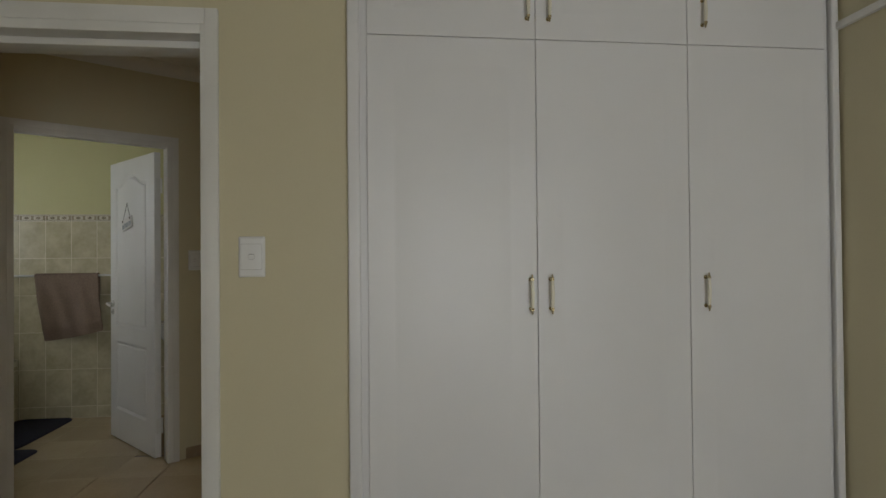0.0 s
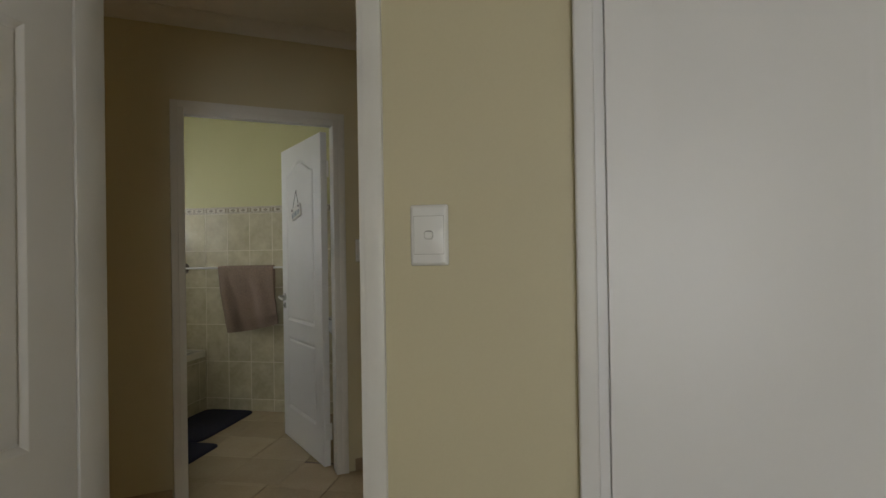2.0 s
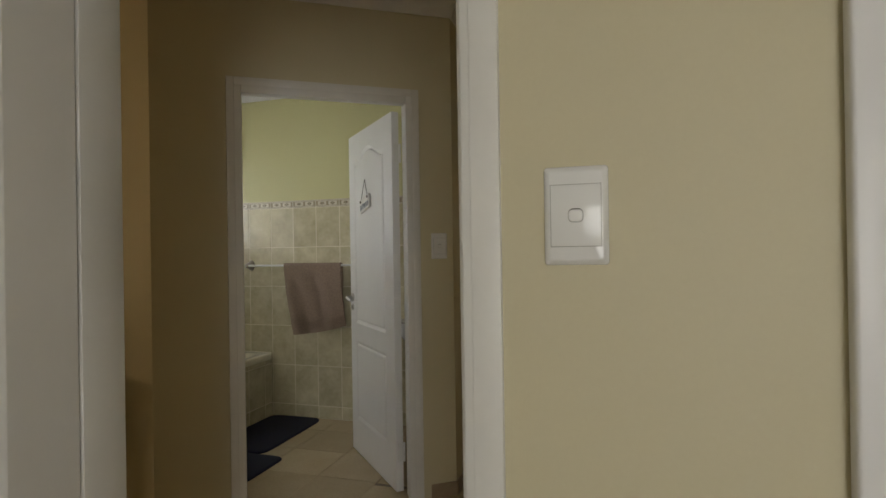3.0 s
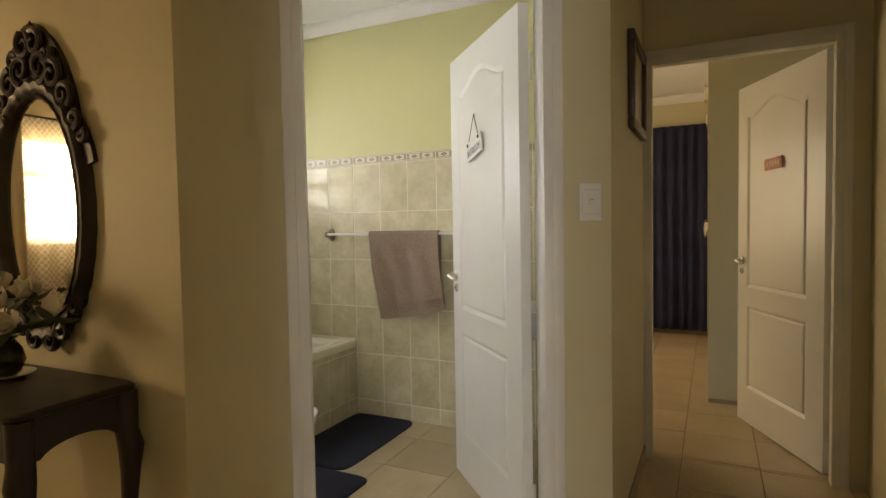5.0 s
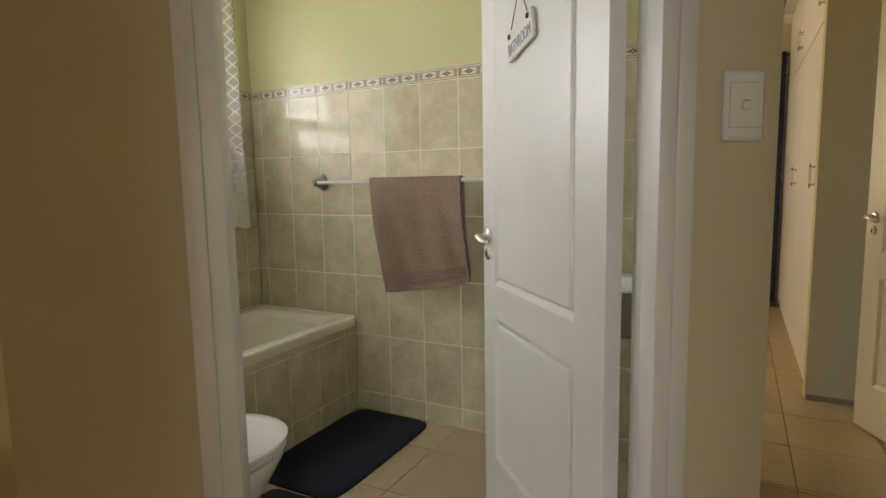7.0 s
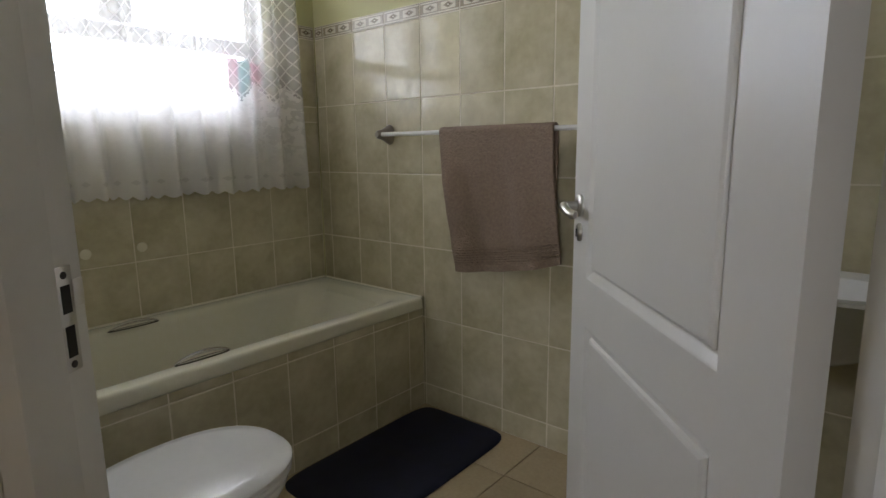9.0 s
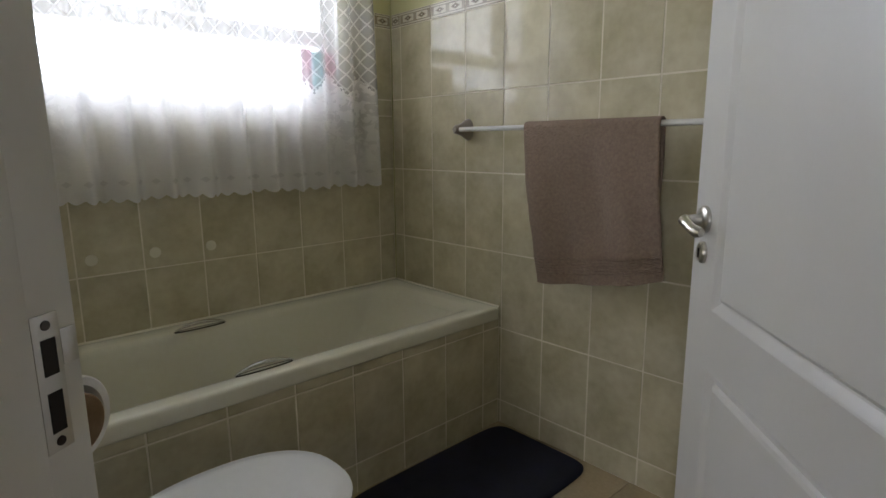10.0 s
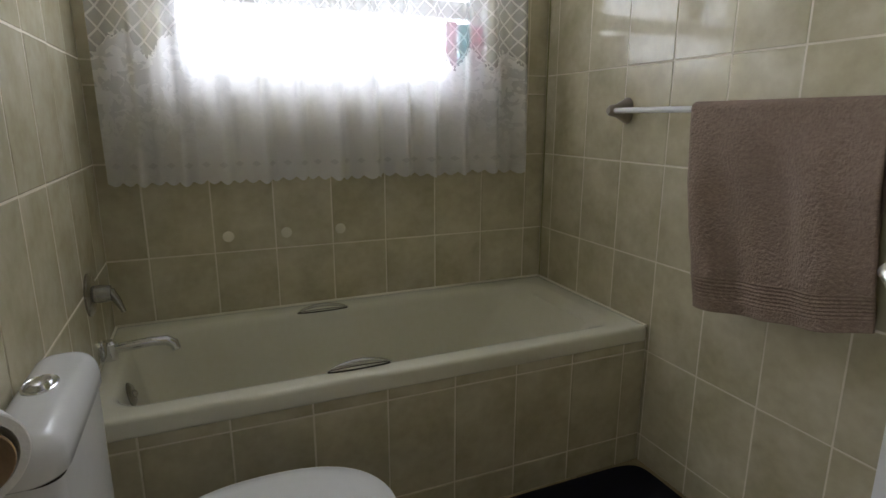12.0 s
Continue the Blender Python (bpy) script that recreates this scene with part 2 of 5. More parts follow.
# ---- rooms ----
# the slanted wall that holds the bathroom door
SL_P, SL_Q = (-2.300, 3.36), (-1.108, 4.172)
SL_A = 34.79
SLANT = pose(-2.33, 3.36, 0, 0, 0, SL_A)          # x along the wall, y through it from 0.03 behind its hall face
SL_T, SL_U = 0.088, 0.025                         # thickness; where the wall begins along x
wall("wall_bedroom_door", (-1.62, 2.115), (-0.010, 2.115), 0.15, "cream painted plaster wall with a doorway beside the wardrobe", [(0.245, 1.165, -1, 2.14)])
wall("wall_bedroom_east", (1.775, 2.75), (1.775, -2.35), 0.15, "cream painted bedroom side wall")
wall("wall_bedroom_back", (1.775, -2.2), (-1.5, -2.2), 0.15, "cream bedroom wall with a wide window", [(0.10, 1.55, 0.25, 2.1)])
wall("wall_bedroom_west", (-1.5, -2.2), (-1.5, 2.115), 0.12, "cream painted bedroom side wall")
wall("wall_wardrobe_back", (-0.15, 2.78), (1.775, 2.78), 0.10, "plain wall behind the built-in wardrobe")
wall("wall_mirror", (-6.2, 3.36), SL_P, 0.209, "cream painted hall wall behind the console table")
wall("wall_slanted", SL_P, SL_Q, SL_T - 0.004, "cream painted slanted wall with the bathroom doorway", [(0.350 - SL_U, 1.284 - SL_U, -1, 2.125)])
wall("wall_corridor_west", SL_Q, (-1.108, 5.205), 0.12, "cream painted corridor wall with a framed picture")
wall("wall_corridor_end", (-1.108, 5.205), (0.0, 5.205), 0.115, "cream painted corridor end wall with a doorway", [(0.0, 0.885, -1, 2.11)])
wall("wall_corridor_east", (-0.15, 5.205), (-0.15, 2.265), 0.12, "cream painted corridor side wall")
wall("wall_bathroom_towel", (-3.80, 5.215), (-1.108, 5.215), 0.105, "cream painted bathroom wall above tiling", material=BATHWALL)
wall("wall_bathroom_window", (-3.604, 3.36), (-3.604, 5.215), 0.20, "cream painted bathroom wall with a window above the bath", [(0.44, 1.58, 1.27, 2.14)], material=BATHWALL)
wall("wall_living_window", (-6.2, -1.6), (-6.2, 3.36), 0.15, "cream living room wall with a curtained window", [(2.37, 3.35, 1.15, 2.1)])
wall("wall_living_back", (-1.62, -1.6), (-6.35, -1.6), 0.15, "cream painted living room wall")
wall("wall_bedroom_two_stub", (-0.815, 6.33), (0.9, 6.33), 0.10, "cream painted wall stub at the end of the wardrobe")
wall("wall_bedroom_two_window", (-3.3, 8.80), (0.9, 8.80), 0.15, "cream painted wall behind the navy curtain", [(0.9, 2.3, 0.9, 2.1)])
wall("wall_bedroom_two_west", (-3.3, 5.32), (-3.3, 8.80), 0.15, "cream painted bedroom wall with an opening added for fill light", [(0.9, 2.5, 0.9, 2.1)])
wall("wall_bedroom_two_east", (0.9, 8.80), (0.9, 5.32), 0.15, "cream painted bedroom side wall")
structure("ceiling", slab(-6.4, 2.0, -2.4, 9.0, CEILING, CEILING + 0.1, 0), CEIL, "flat white painted plaster ceiling", "ceiling")
structure("ground", slab(-60, 60, -60, 60, -0.45, -0.30, 0), GROUTF, "bare ground outside the house", "ground")

# ---- floors: a screed bed, tiles laid on it at the end of the file ----
FLOOR = structure("floor", slab(-6.4, 2.0, -2.4, 9.0, -0.25, -0.004, 0), GROUTF, "beige glazed floor tiles with thin brown joints", "floor")


def cornice(name, p, q, label="white coved plaster cornice"):
    """A coved cornice along the top of a wall front from p to q."""
    dx, dy = q[0] - p[0], q[1] - p[1]
    ln = math.hypot(dx, dy)
    prof = [(0.0, -0.075), (0.010, -0.075), (0.014, -0.062)] + [(0.014 + 0.05 * (1 - math.cos(a)), -0.062 + 0.05 * math.sin(a)) for a in (0.4, 0.8, 1.2, 1.57)] + [(0.075, -0.008), (0.075, 0.0), (0.0, 0.0)]
    bm = bmesh.new()
    a, b = ([bm.verts.new((x, -y, CEILING + z)) for y, z in prof] for x in (0, ln))
    for k in range(len(prof)):
        j = (k + 1) % len(prof)
        bm.faces.new((a[k], b[k], b[j], a[j]))
    bm.faces.new(a[::-1]), bm.faces.new(b)
    bmesh.ops.recalc_face_normals(bm, faces=bm.faces)
    return structure(name, bm, CEIL, label, "cornice", pose(p[0], p[1], 0, 0, 0, math.degrees(math.atan2(dy, dx))), True)


cornice("cornice_slanted", SL_P, SL_Q)
cornice("cornice_corridor_west", SL_Q, (-1.108, 5.205))
cornice("cornice_corridor_end", (-1.108, 5.205), (-0.15, 5.205))
cornice("cornice_mirror", (-6.2, 3.36), SL_P)
cornice("cornice_bathroom", (-3.604, 5.215), (-1.228, 5.215))
cornice("cornice_bathroom_window", (-3.604, 3.57), (-3.604, 5.215))
cornice("cornice_bedroom_two", (-3.3, 8.80), (-0.8, 8.80))
cornice("cornice_bedroom", (-1.5, 2.115), (-0.01, 2.115))

# inner faces of the bathroom: tap wall and the back of the slanted wall are the walls themselves


# ---- door frames and doors ----
def door_frame(name, m, x0, x1, thick, head, rebate_front, label, f=0.066, top_f=0.072, steps=(0.026, 0.026), top_step=0.022, mid=0.062, f_right=None):
    """A painted frame round an opening from x0 to x1 (clear width), wall front at y 0; the leaf's rebate is on the front or back part.
    f: width of the face; steps: depth of the rebate on either side."""
    top = empty(name, m, label, "door frame", "door frames", "structure")
    lip = 0.012
    a, b = -lip, thick + lip
    r0, r1 = (a, mid) if rebate_front else (thick - mid, b)          # where the leaf shuts
    s0, s1 = (mid, b) if rebate_front else (a, thick - mid)
    z1 = head + top_f

    def jamb(sign, x, step, f):
        bm = bmesh.new()
        xo = x - sign * f
        for y0, y1, inset in ((r0, r1, step), (s0, s1, 0.0)):
            xi = x - sign * inset
            box(bm, min(xo, xi), max(xo, xi), y0, y1, 0, z1)
        for y0, y1 in ((a - 0.005, a - 0.0002), (b + 0.0002, b + 0.005)):          # proud outer band of the face
            box(bm, min(xo - sign * 0.001, xo + sign * f * 0.52), max(xo - sign * 0.001, xo + sign * f * 0.52), y0, y1, 0, z1 + 0.001)
        bevel(bm, 0.0025, 2)
        return bm

    part("jamb", jamb(1, x0, steps[0], f), FRAMEW, top)
    part("jamb", jamb(-1, x1, steps[1], f_right or f), FRAMEW, top)
    bm = bmesh.new()
    for y0, y1, inset in ((r0, r1, top_step), (s0, s1, 0.0)):
        box(bm, x0 - (steps[0] if inset else 0) + 0.0005, x1 + (steps[1] if inset else 0) - 0.0005, y0, y1, head + inset, z1)
    for y0, y1 in ((a - 0.005, a - 0.0002), (b + 0.0002, b + 0.005)):
        box(bm, x0 - f * 0.47, x1 + f * 0.47, y0, y1, z1 - top_f * 0.5, z1 + 0.001)
    bevel(bm, 0.0025, 2)
    part("head", bm, FRAMEW, top)
    return top


def leaf_face(w, h, y, out):
    """One moulded two-panel face (arched upper panel) of a leaf of width w and height h, at depth y, outward direction out (-1 or 1)."""
    bm = bmesh.new()
    panels = []
    x0, x1 = 0.105, w - 0.137
    n = 24
    arch = []
    for k in range(n + 1):
        t = k / n
        if 0.06 < t < 0.94:
            z = (0.5 - 0.5 * math.cos(2 * math.pi * (t - 0.06) / 0.88)) ** 0.85
        else:
            z = 0.0
        arch.append((x1 + (x0 - x1) * t, 1.852 + 0.068 * z))
    panels.append([(x0, 0.828), (x1, 0.828)] + arch)
    panels.append([(x0, 0.215), (x1, 0.215), (x1, 0.716), (x0, 0.716)])
    return panels


def outline(pts, d):
    """The outline moved inwards by d (a closed ring, counter-clockwise)."""
    out, n = [], len(pts)
    for i in range(n):
        p, c, q = Vector(pts[i - 1]), Vector(pts[i]), Vector(pts[(i + 1) % n])
        e, f = (c - p).normalized(), (q - c).normalized()
        na, nb = Vector((-e.y, e.x)), Vector((-f.y, f.x))
        k = na + nb
        k = k / max(0.35, k.dot(nb)) if k.length > 1e-6 else nb
        out.append(tuple(c + k * d))
    return out


def door_leaf(w=0.80, h=2.03, thick=0.040, handle_at=1.0):
    """Meshes of a moulded leaf: x 0 (free edge) to w (hinge), y 0 (face) to thick, z 0 to h."""
    bm = bmesh.new()
    for y, out in ((0.0, -1), (thick, 1)):
        ring = [bm.verts.new((x, y, z)) for x, z in ((0, 0), (w, 0), (w, h), (0, h))]
        edges = [bm.edges.new((ring[i], ring[(i + 1) % 4])) for i in range(4)]
        for pts in leaf_face(w, h, y, out):
            steps = ((0.0, 0.0), (0.0030, 0.0012), (0.010, 0.0052), (0.017, 0.0092), (0.0215, 0.0102), (0.0240, 0.0042), (0.030, 0.0012), (0.033, 0.0010))
            rings = [[bm.verts.new((px, y - out * dd, pz)) for px, pz in outline(pts, d)] for d, dd in steps]
            k = len(pts)
            edges += [bm.edges.new((rings[0][i], rings[0][(i + 1) % k])) for i in range(k)]
            for a, b in zip(rings, rings[1:]):
                for i in range(k):
                    bm.faces.new((a[i], a[(i + 1) % k], b[(i + 1) % k], b[i]))
            bm.faces.new(rings[-1])
        bmesh.ops.triangle_fill(bm, edges=edges, use_beauty=True)
    bm.verts.ensure_lookup_table()
    corners = {}
    for v in bm.verts:
        for x in (0, w):
            for z in (0, h):
                if abs(v.co.x - x) < 1e-6 and abs(v.co.z - z) < 1e-6:
                    corners[(x, z, round(v.co.y, 4))] = v
    for a, b in (((0, 0), (w, 0)), ((w, 0), (w, h)), ((w, h), (0, h)), ((0, h), (0, 0))):
        bm.faces.new((corners[(*a, 0.0)], corners[(*b, 0.0)], corners[(*b, thick)], corners[(*a, thick)]))
    bmesh.ops.recalc_face_normals(bm, faces=bm.faces)
    return bm


def lever(side, thick):
    """A satin lever on a round rose and a key rose below, on the face at y 0 (side -1) or thick (side 1)."""
    y = 0.0 if side < 0 else thick
    turn = Matrix.Translation((0.05, y, 0.0)) @ Matrix.Rotation(radians(90 if side < 0 else -90), 4, "X")
    rose = lathe([(0.026, 0), (0.026, 0.006), (0.022, 0.010), (0.011, 0.011), (0.0095, 0.03), (0.0095, 0.042)], 28, turn @ Matrix.Translation((0, 0, 0)))
    yy = y + side * 0.040
    grip = tube([(0.050, y + side * 0.034, 0), (0.051, yy, 0.001), (0.064, yy + side * 0.006, 0.002), (0.080, yy + side * 0.007, -0.002), (0.097, yy + side * 0.004, -0.009), (0.112, yy - side * 0.002, -0.014), (0.121, yy - side * 0.006, -0.014)],
                [0.0080, 0.0102, 0.0104, 0.0092, 0.0096, 0.0106, 0.0080], 14, flat=0.8)
    key = lathe([(0.021, 0), (0.021, 0.005), (0.017, 0.009), (0.010, 0.009), (0.0098, 0.006)], 28, Matrix.Translation((0.05, y, -0.062)) @ Matrix.Rotation(radians(90 if side < 0 else -90), 4, "X") @ Matrix.Diagonal((0.82, 1.0, 1, 1)))
    slot = bmesh.new()
    box(slot, 0.047, 0.053, y + side * 0.0098 - 0.0006, y + side * 0.0098 + 0.0006, -0.072, -0.054)
    return merge(rose, grip), key, slot


def door(name, m, w, label, handle_z=1.0, thick=0.040):
    top = empty(name, m, label, "door", "panelled doors", "structure")
    leaf = part("leaf", door_leaf(w, 2.03, thick), WHITE, top, "", Matrix.Translation((0, 0, 0.012)), smooth=False)
    for side in (-1, 1):
        h, k, s = lever(side, thick)
        at = Matrix.Translation((0, 0, handle_z))
        part("handle", h, SATIN, top, "satin metal lever handle on a round rose", at)
        rose = part("key_rose", k, SATIN, top, "oval satin key escutcheon", at)
        part("keyhole", s, BLACK, rose, "dark keyhole slot")
    for z in (0.22, 1.82):
        bm = merge(tube([(w + 0.004, thick + 0.005, z - 0.05), (w + 0.004, thick + 0.005, z + 0.05)], 0.006, 10), slab(w + 0.0003, w + 0.0022, 0.008, thick, z - 0.05, z + 0.05, 0))
        part("hinge", bm, FRAMEW, top, "painted steel butt hinge")
    return top


def leaf_pose(free, hinge):
    """A leaf whose face runs from the free edge to the hinge edge."""
    return pose(free[0], free[1], 0, 0, 0, math.degrees(math.atan2(hinge[1] - free[1], hinge[0] - free[0])))


door_frame("door_frame_bedroom", pose(0, 2.115, 0), -1.304, -0.528, 0.15, 2.049, True, "white painted door frame of the bedroom doorway", 0.080, 0.106, (0.050, 0.024))
door_frame("door_frame_bathroom", SLANT @ Matrix.Translation((0, -0.030, 0)), 0.420, 1.216, SL_T, 2.055, False, "white painted door frame of the bathroom doorway", steps=(0.012, 0.005), mid=0.038, f_right=0.068)
door_frame("door_frame_bedroom_two", pose(0, 5.205, 0), -1.068, -0.288, 0.115, 2.038, False, "white painted door frame at the corridor end")
D_BATH = door("door_bathroom", leaf_pose((-1.956, 4.672), (-1.413, 4.091)), 0.786, "white moulded panel door standing open into the bathroom")
D_TWO = door("door_bedroom_two", leaf_pose((-0.643, 6.055), (-0.305, 5.315)), 0.813, "white moulded panel door standing open into the far bedroom")
door("door_bedroom", leaf_pose((-1.309, 1.366), (-1.309, 2.172)), 0.806, "white moulded panel door standing open against the bedroom wall")


# ---- bedroom: built-in wardrobe ----
def pull(parent, x, y, z0, z1):
    """A cream porcelain bar between two brass posts."""
    top = part("handle", tube([(x, y - 0.022, z0 + 0.012), (x, y - 0.024, (z0 + z1) / 2), (x, y - 0.022, z1 - 0.012)], [0.0050, 0.0072, 0.0050], 12), CREAM, parent, "cream porcelain and brass pull handle")
    for z, s in ((z0, -1), (z1, 1)):
        bm = merge(lathe([(0.0070, 0), (0.0070, 0.003), (0.0035, 0.006), (0.0035, 0.018), (0.0055, 0.022), (0.005, 0.027)], 14, pose(x, y, z - s * 0.012, 90, 0, 0)),
                   lathe([(0.0064, -0.010), (0.0064, -0.006), (0.004, -0.003), (0.0056, 0.001), (0.0026, 0.005), (0.0036, 0.008), (0.001, 0.012)], 14, pose(x, y - 0.022, z - s * 0.006, 0 if s > 0 else 180, 0, 0)))
        part("brass_end", bm, BRASS, top, "polished brass end post")


def grooved_door(x0, x1, z0, z1, y, thick=0.018, inset=0.082):
    bm = bmesh.new()
    vs = [(x0, z0), (x1, z0), (x1, z1), (x0, z1)]
    rings = []
    for d, dd in ((0.0, 0.0012), (0.0012, 0.0), (inset, 0.0), (inset + 0.006, 0.0007), (inset + 0.012, 0.0007), (inset + 0.018, 0.0)):
        rings.append([bm.verts.new((px, y + dd, pz)) for px, pz in outline(vs, d)])
    for a, b in zip(rings, rings[1:]):
        for i in range(4):
            bm.faces.new((a[i], a[(i + 1) % 4], b[(i + 1) % 4], b[i]))
    bm.faces.new(rings[-1])
    back = [bm.verts.new((px, y + thick, pz)) for px, pz in vs]
    for i in range(4):
        bm.faces.new((rings[0][i], back[i], back[(i + 1) % 4], rings[0][(i + 1) % 4]))
    bm.faces.new(back[::-1])
    bmesh.ops.recalc_face_normals(bm, faces=bm.faces)
    return bm


WARD = empty("wardrobe", Matrix(), "white painted built-in wardrobe with brass pulls, doors closed", "wardrobe")
for x0, x1, y0, y1, z0, z1 in ((-0.006, 1.768, 2.122, 2.775, 0.0, 0.07), (-0.006, 0.0362, 2.1155, 2.775, 0.071, 2.592), (1.7308, 1.768, 2.1155, 2.775, 0.071, 2.592),
                               (0.0366, 1.7304, 2.755, 2.775, 0.071, 2.592), (0.0366, 1.7304, 2.135, 2.754, 2.075, 2.100), (0.0366, 1.7304, 2.135, 2.754, 2.560, 2.592)):
    part("panel", slab(x0, x1, y0, y1, z0, z1, 0), CUPB, WARD)
for nm, a, b in (("left_stile", -0.0285, 0.013), ("right_stile", 1.738, 1.766)):
    part("stile", slab(a, b, 2.088, 2.1145, 0.0, 2.596, 0.006, 3), CUPB, WARD)
for i, (a, b) in enumerate(((0.0355, 0.6215), (0.6215, 1.1825), (1.1825, 1.7225))):
    lower = part("door", grooved_door(a + 0.0011, b - 0.0011, 0.085, 2.0885, 2.104), CUPB, WARD)
    upper = part("door", grooved_door(a + 0.0011, b - 0.0011, 2.0910, 2.556, 2.104), CUPB, WARD)
    hx = (b - 0.025) if i == 0 else (a + 0.058 if i == 2 else a + 0.046)
    pull(lower, hx, 2.104, 1.138, 1.264)
    pull(upper, hx if i else b - 0.030, 2.104, 2.150, 2.262)
structure("picture_rail", slab(1.752, 1.773, -2.19, 2.095, 2.158, 2.186, 0.004), WHITE, "narrow white rail along the bedroom wall", "rail")


SEAM = plain("switch seam", (0.42, 0.41, 0.38), 0.7)


def switch(name, m, w=0.086, h=0.135, label="white plastic light switch on the cream wall"):
    """A switch plate with sloped rim, a flush cover and a small rounded rocker; x across, z up, y -out of the wall."""
    top = empty(name, m, label, "light switch", "light switches")
    up = Matrix.Rotation(radians(90), 4, "X")
    plate = [rrect(0, 0, w / 2 - i, h / 2 - i, 0.005, z, 4) for i, z in ((0.0005, 0.0006), (0.0, 0.002), (0.0008, 0.0055), (0.007, 0.0105), (0.0085, 0.0110))]
    part("plate", loft(plate, True, True), PLASTIC, top, "", up)
    part("seam", slab(-w * 0.395, w * 0.395, -0.01125, -0.0109, -h * 0.316, h * 0.316, 0), SEAM, top, "thin dark seam round the cover")
    part("cover", slab(-w * 0.385, w * 0.385, -0.0128, -0.0105, -h * 0.309, h * 0.309, 0.0006, 2), PLASTIC, top)
    part("rim", loft([rrect(0, 0, 0.0102, 0.0096, 0.0064, z, 5) for z in (0.0127, 0.0131)], False, True), SEAM, top, "thin dark seam round the rocker", up)
    rocker = loft([rrect(0, -0.0004, 0.0094 - i, 0.0083 - i, 0.0058 - i, z, 5) for i, z in ((0, 0.0130), (0, 0.0146), (0.0008, 0.0155), (0.002, 0.0158))], False, True)
    part("rocker", rocker, PLASTIC, top, "", up)
    part("rocker_slit", slab(-0.006, 0.006, -0.0136, -0.0130, 0.0078, 0.0092, 0), BLACK, top, "dark slit above the rocker")
    return top


switch("light_switch", pose(-0.344, 2.115, 1.339))
sw2 = switch("light_switch", pose(-1.172, 4.1276, 1.319, 0, 0, SL_A))

# ---- hall: picture, console table, mirror, flowers ----
PIC = empty("framed_picture", pose(-1.108, 4.83, 1.845, 0, 0, 90), "small dark wooden framed picture on the corridor wall", "picture")
fw, fh, fb = 0.235, 0.205, 0.045
for a in ((-fw, fw, fh - fb, fh), (-fw, fw, -fh, -fh + fb), (-fw, -fw + fb, -fh + fb + 0.0004, fh - fb - 0.0004), (fw - fb, fw, -fh + fb + 0.0004, fh - fb - 0.0004)):
    part("frame_bar", slab(a[0], a[1], -0.030, -0.001, a[2], a[3], 0.006, 2), FRAMEB, PIC)
for z in (-fh + fb, fh - fb - 0.008):
    part("gilt_slip", slab(-fw + fb, fw - fb, -0.018, -0.0125, z, z + 0.008, 0), BRASS, PIC, "narrow gilt slip inside the frame")
part("print", slab(-fw + fb, fw - fb, -0.012, -0.008, -fh + fb, fh - fb, 0), mottled("faded print", (0.28, 0.18, 0.12), (0.50, 0.40, 0.27), 14, 60, 0.3, bump=0.0), PIC, "faded brown print")

TBL = empty("console_table", pose(-2.928, 3.335, 0), "dark mahogany console table with cabriole legs against the wall", "console table")
TX, TY = 0.455, 0.38
top_bm = loft([oblong(0, -TY / 2, TX - 0.012, TY / 2 - 0.012, 0.728, 14, 80), oblong(0, -TY / 2, TX - 0.004, TY / 2 - 0.004, 0.731, 14, 80), oblong(0, -TY / 2, TX, TY / 2, 0.740, 14, 80), oblong(0, -TY / 2, TX, TY / 2, 0.746, 14, 80), oblong(0, -TY / 2, TX - 0.008, TY / 2 - 0.008, 0.753, 14, 80)], True, True)
part("tabletop", top_bm, DARKW, TBL)


def apron(length, deep, thick):
    """A board along x with a shaped lower edge, top at z 0."""
    bm = bmesh.new()
    n = 20
    front, back = [], []
    for k in range(n + 1):
        t = k / n
        x = -length / 2 + length * t
        z = -deep + 0.035 * max(0.0, math.sin(math.pi * min(1, max(0, (t - 0.12) / 0.76)))) ** 0.5
        front.append((bm.verts.new((x, 0, 0)), bm.verts.new((x, 0, z))))
        back.append((bm.verts.new((x, thick, 0)), bm.verts.new((x, thick, z))))
    for k in range(n):
        f, g, p, q = front[k], front[k + 1], back[k], back[k + 1]
        bm.faces.new((f[0], f[1], g[1], g[0])), bm.faces.new((p[0], q[0], q[1], p[1]))
        bm.faces.new((f[1], p[1], q[1], g[1])), bm.faces.new((f[0], g[0], q[0], p[0]))
    bm.faces.new((front[0][0], back[0][0], back[0][1], front[0][1])), bm.faces.new((front[-1][0], front[-1][1], back[-1][1], back[-1][0]))
    bmesh.ops.recalc_face_normals(bm, faces=bm.faces)
    return bm


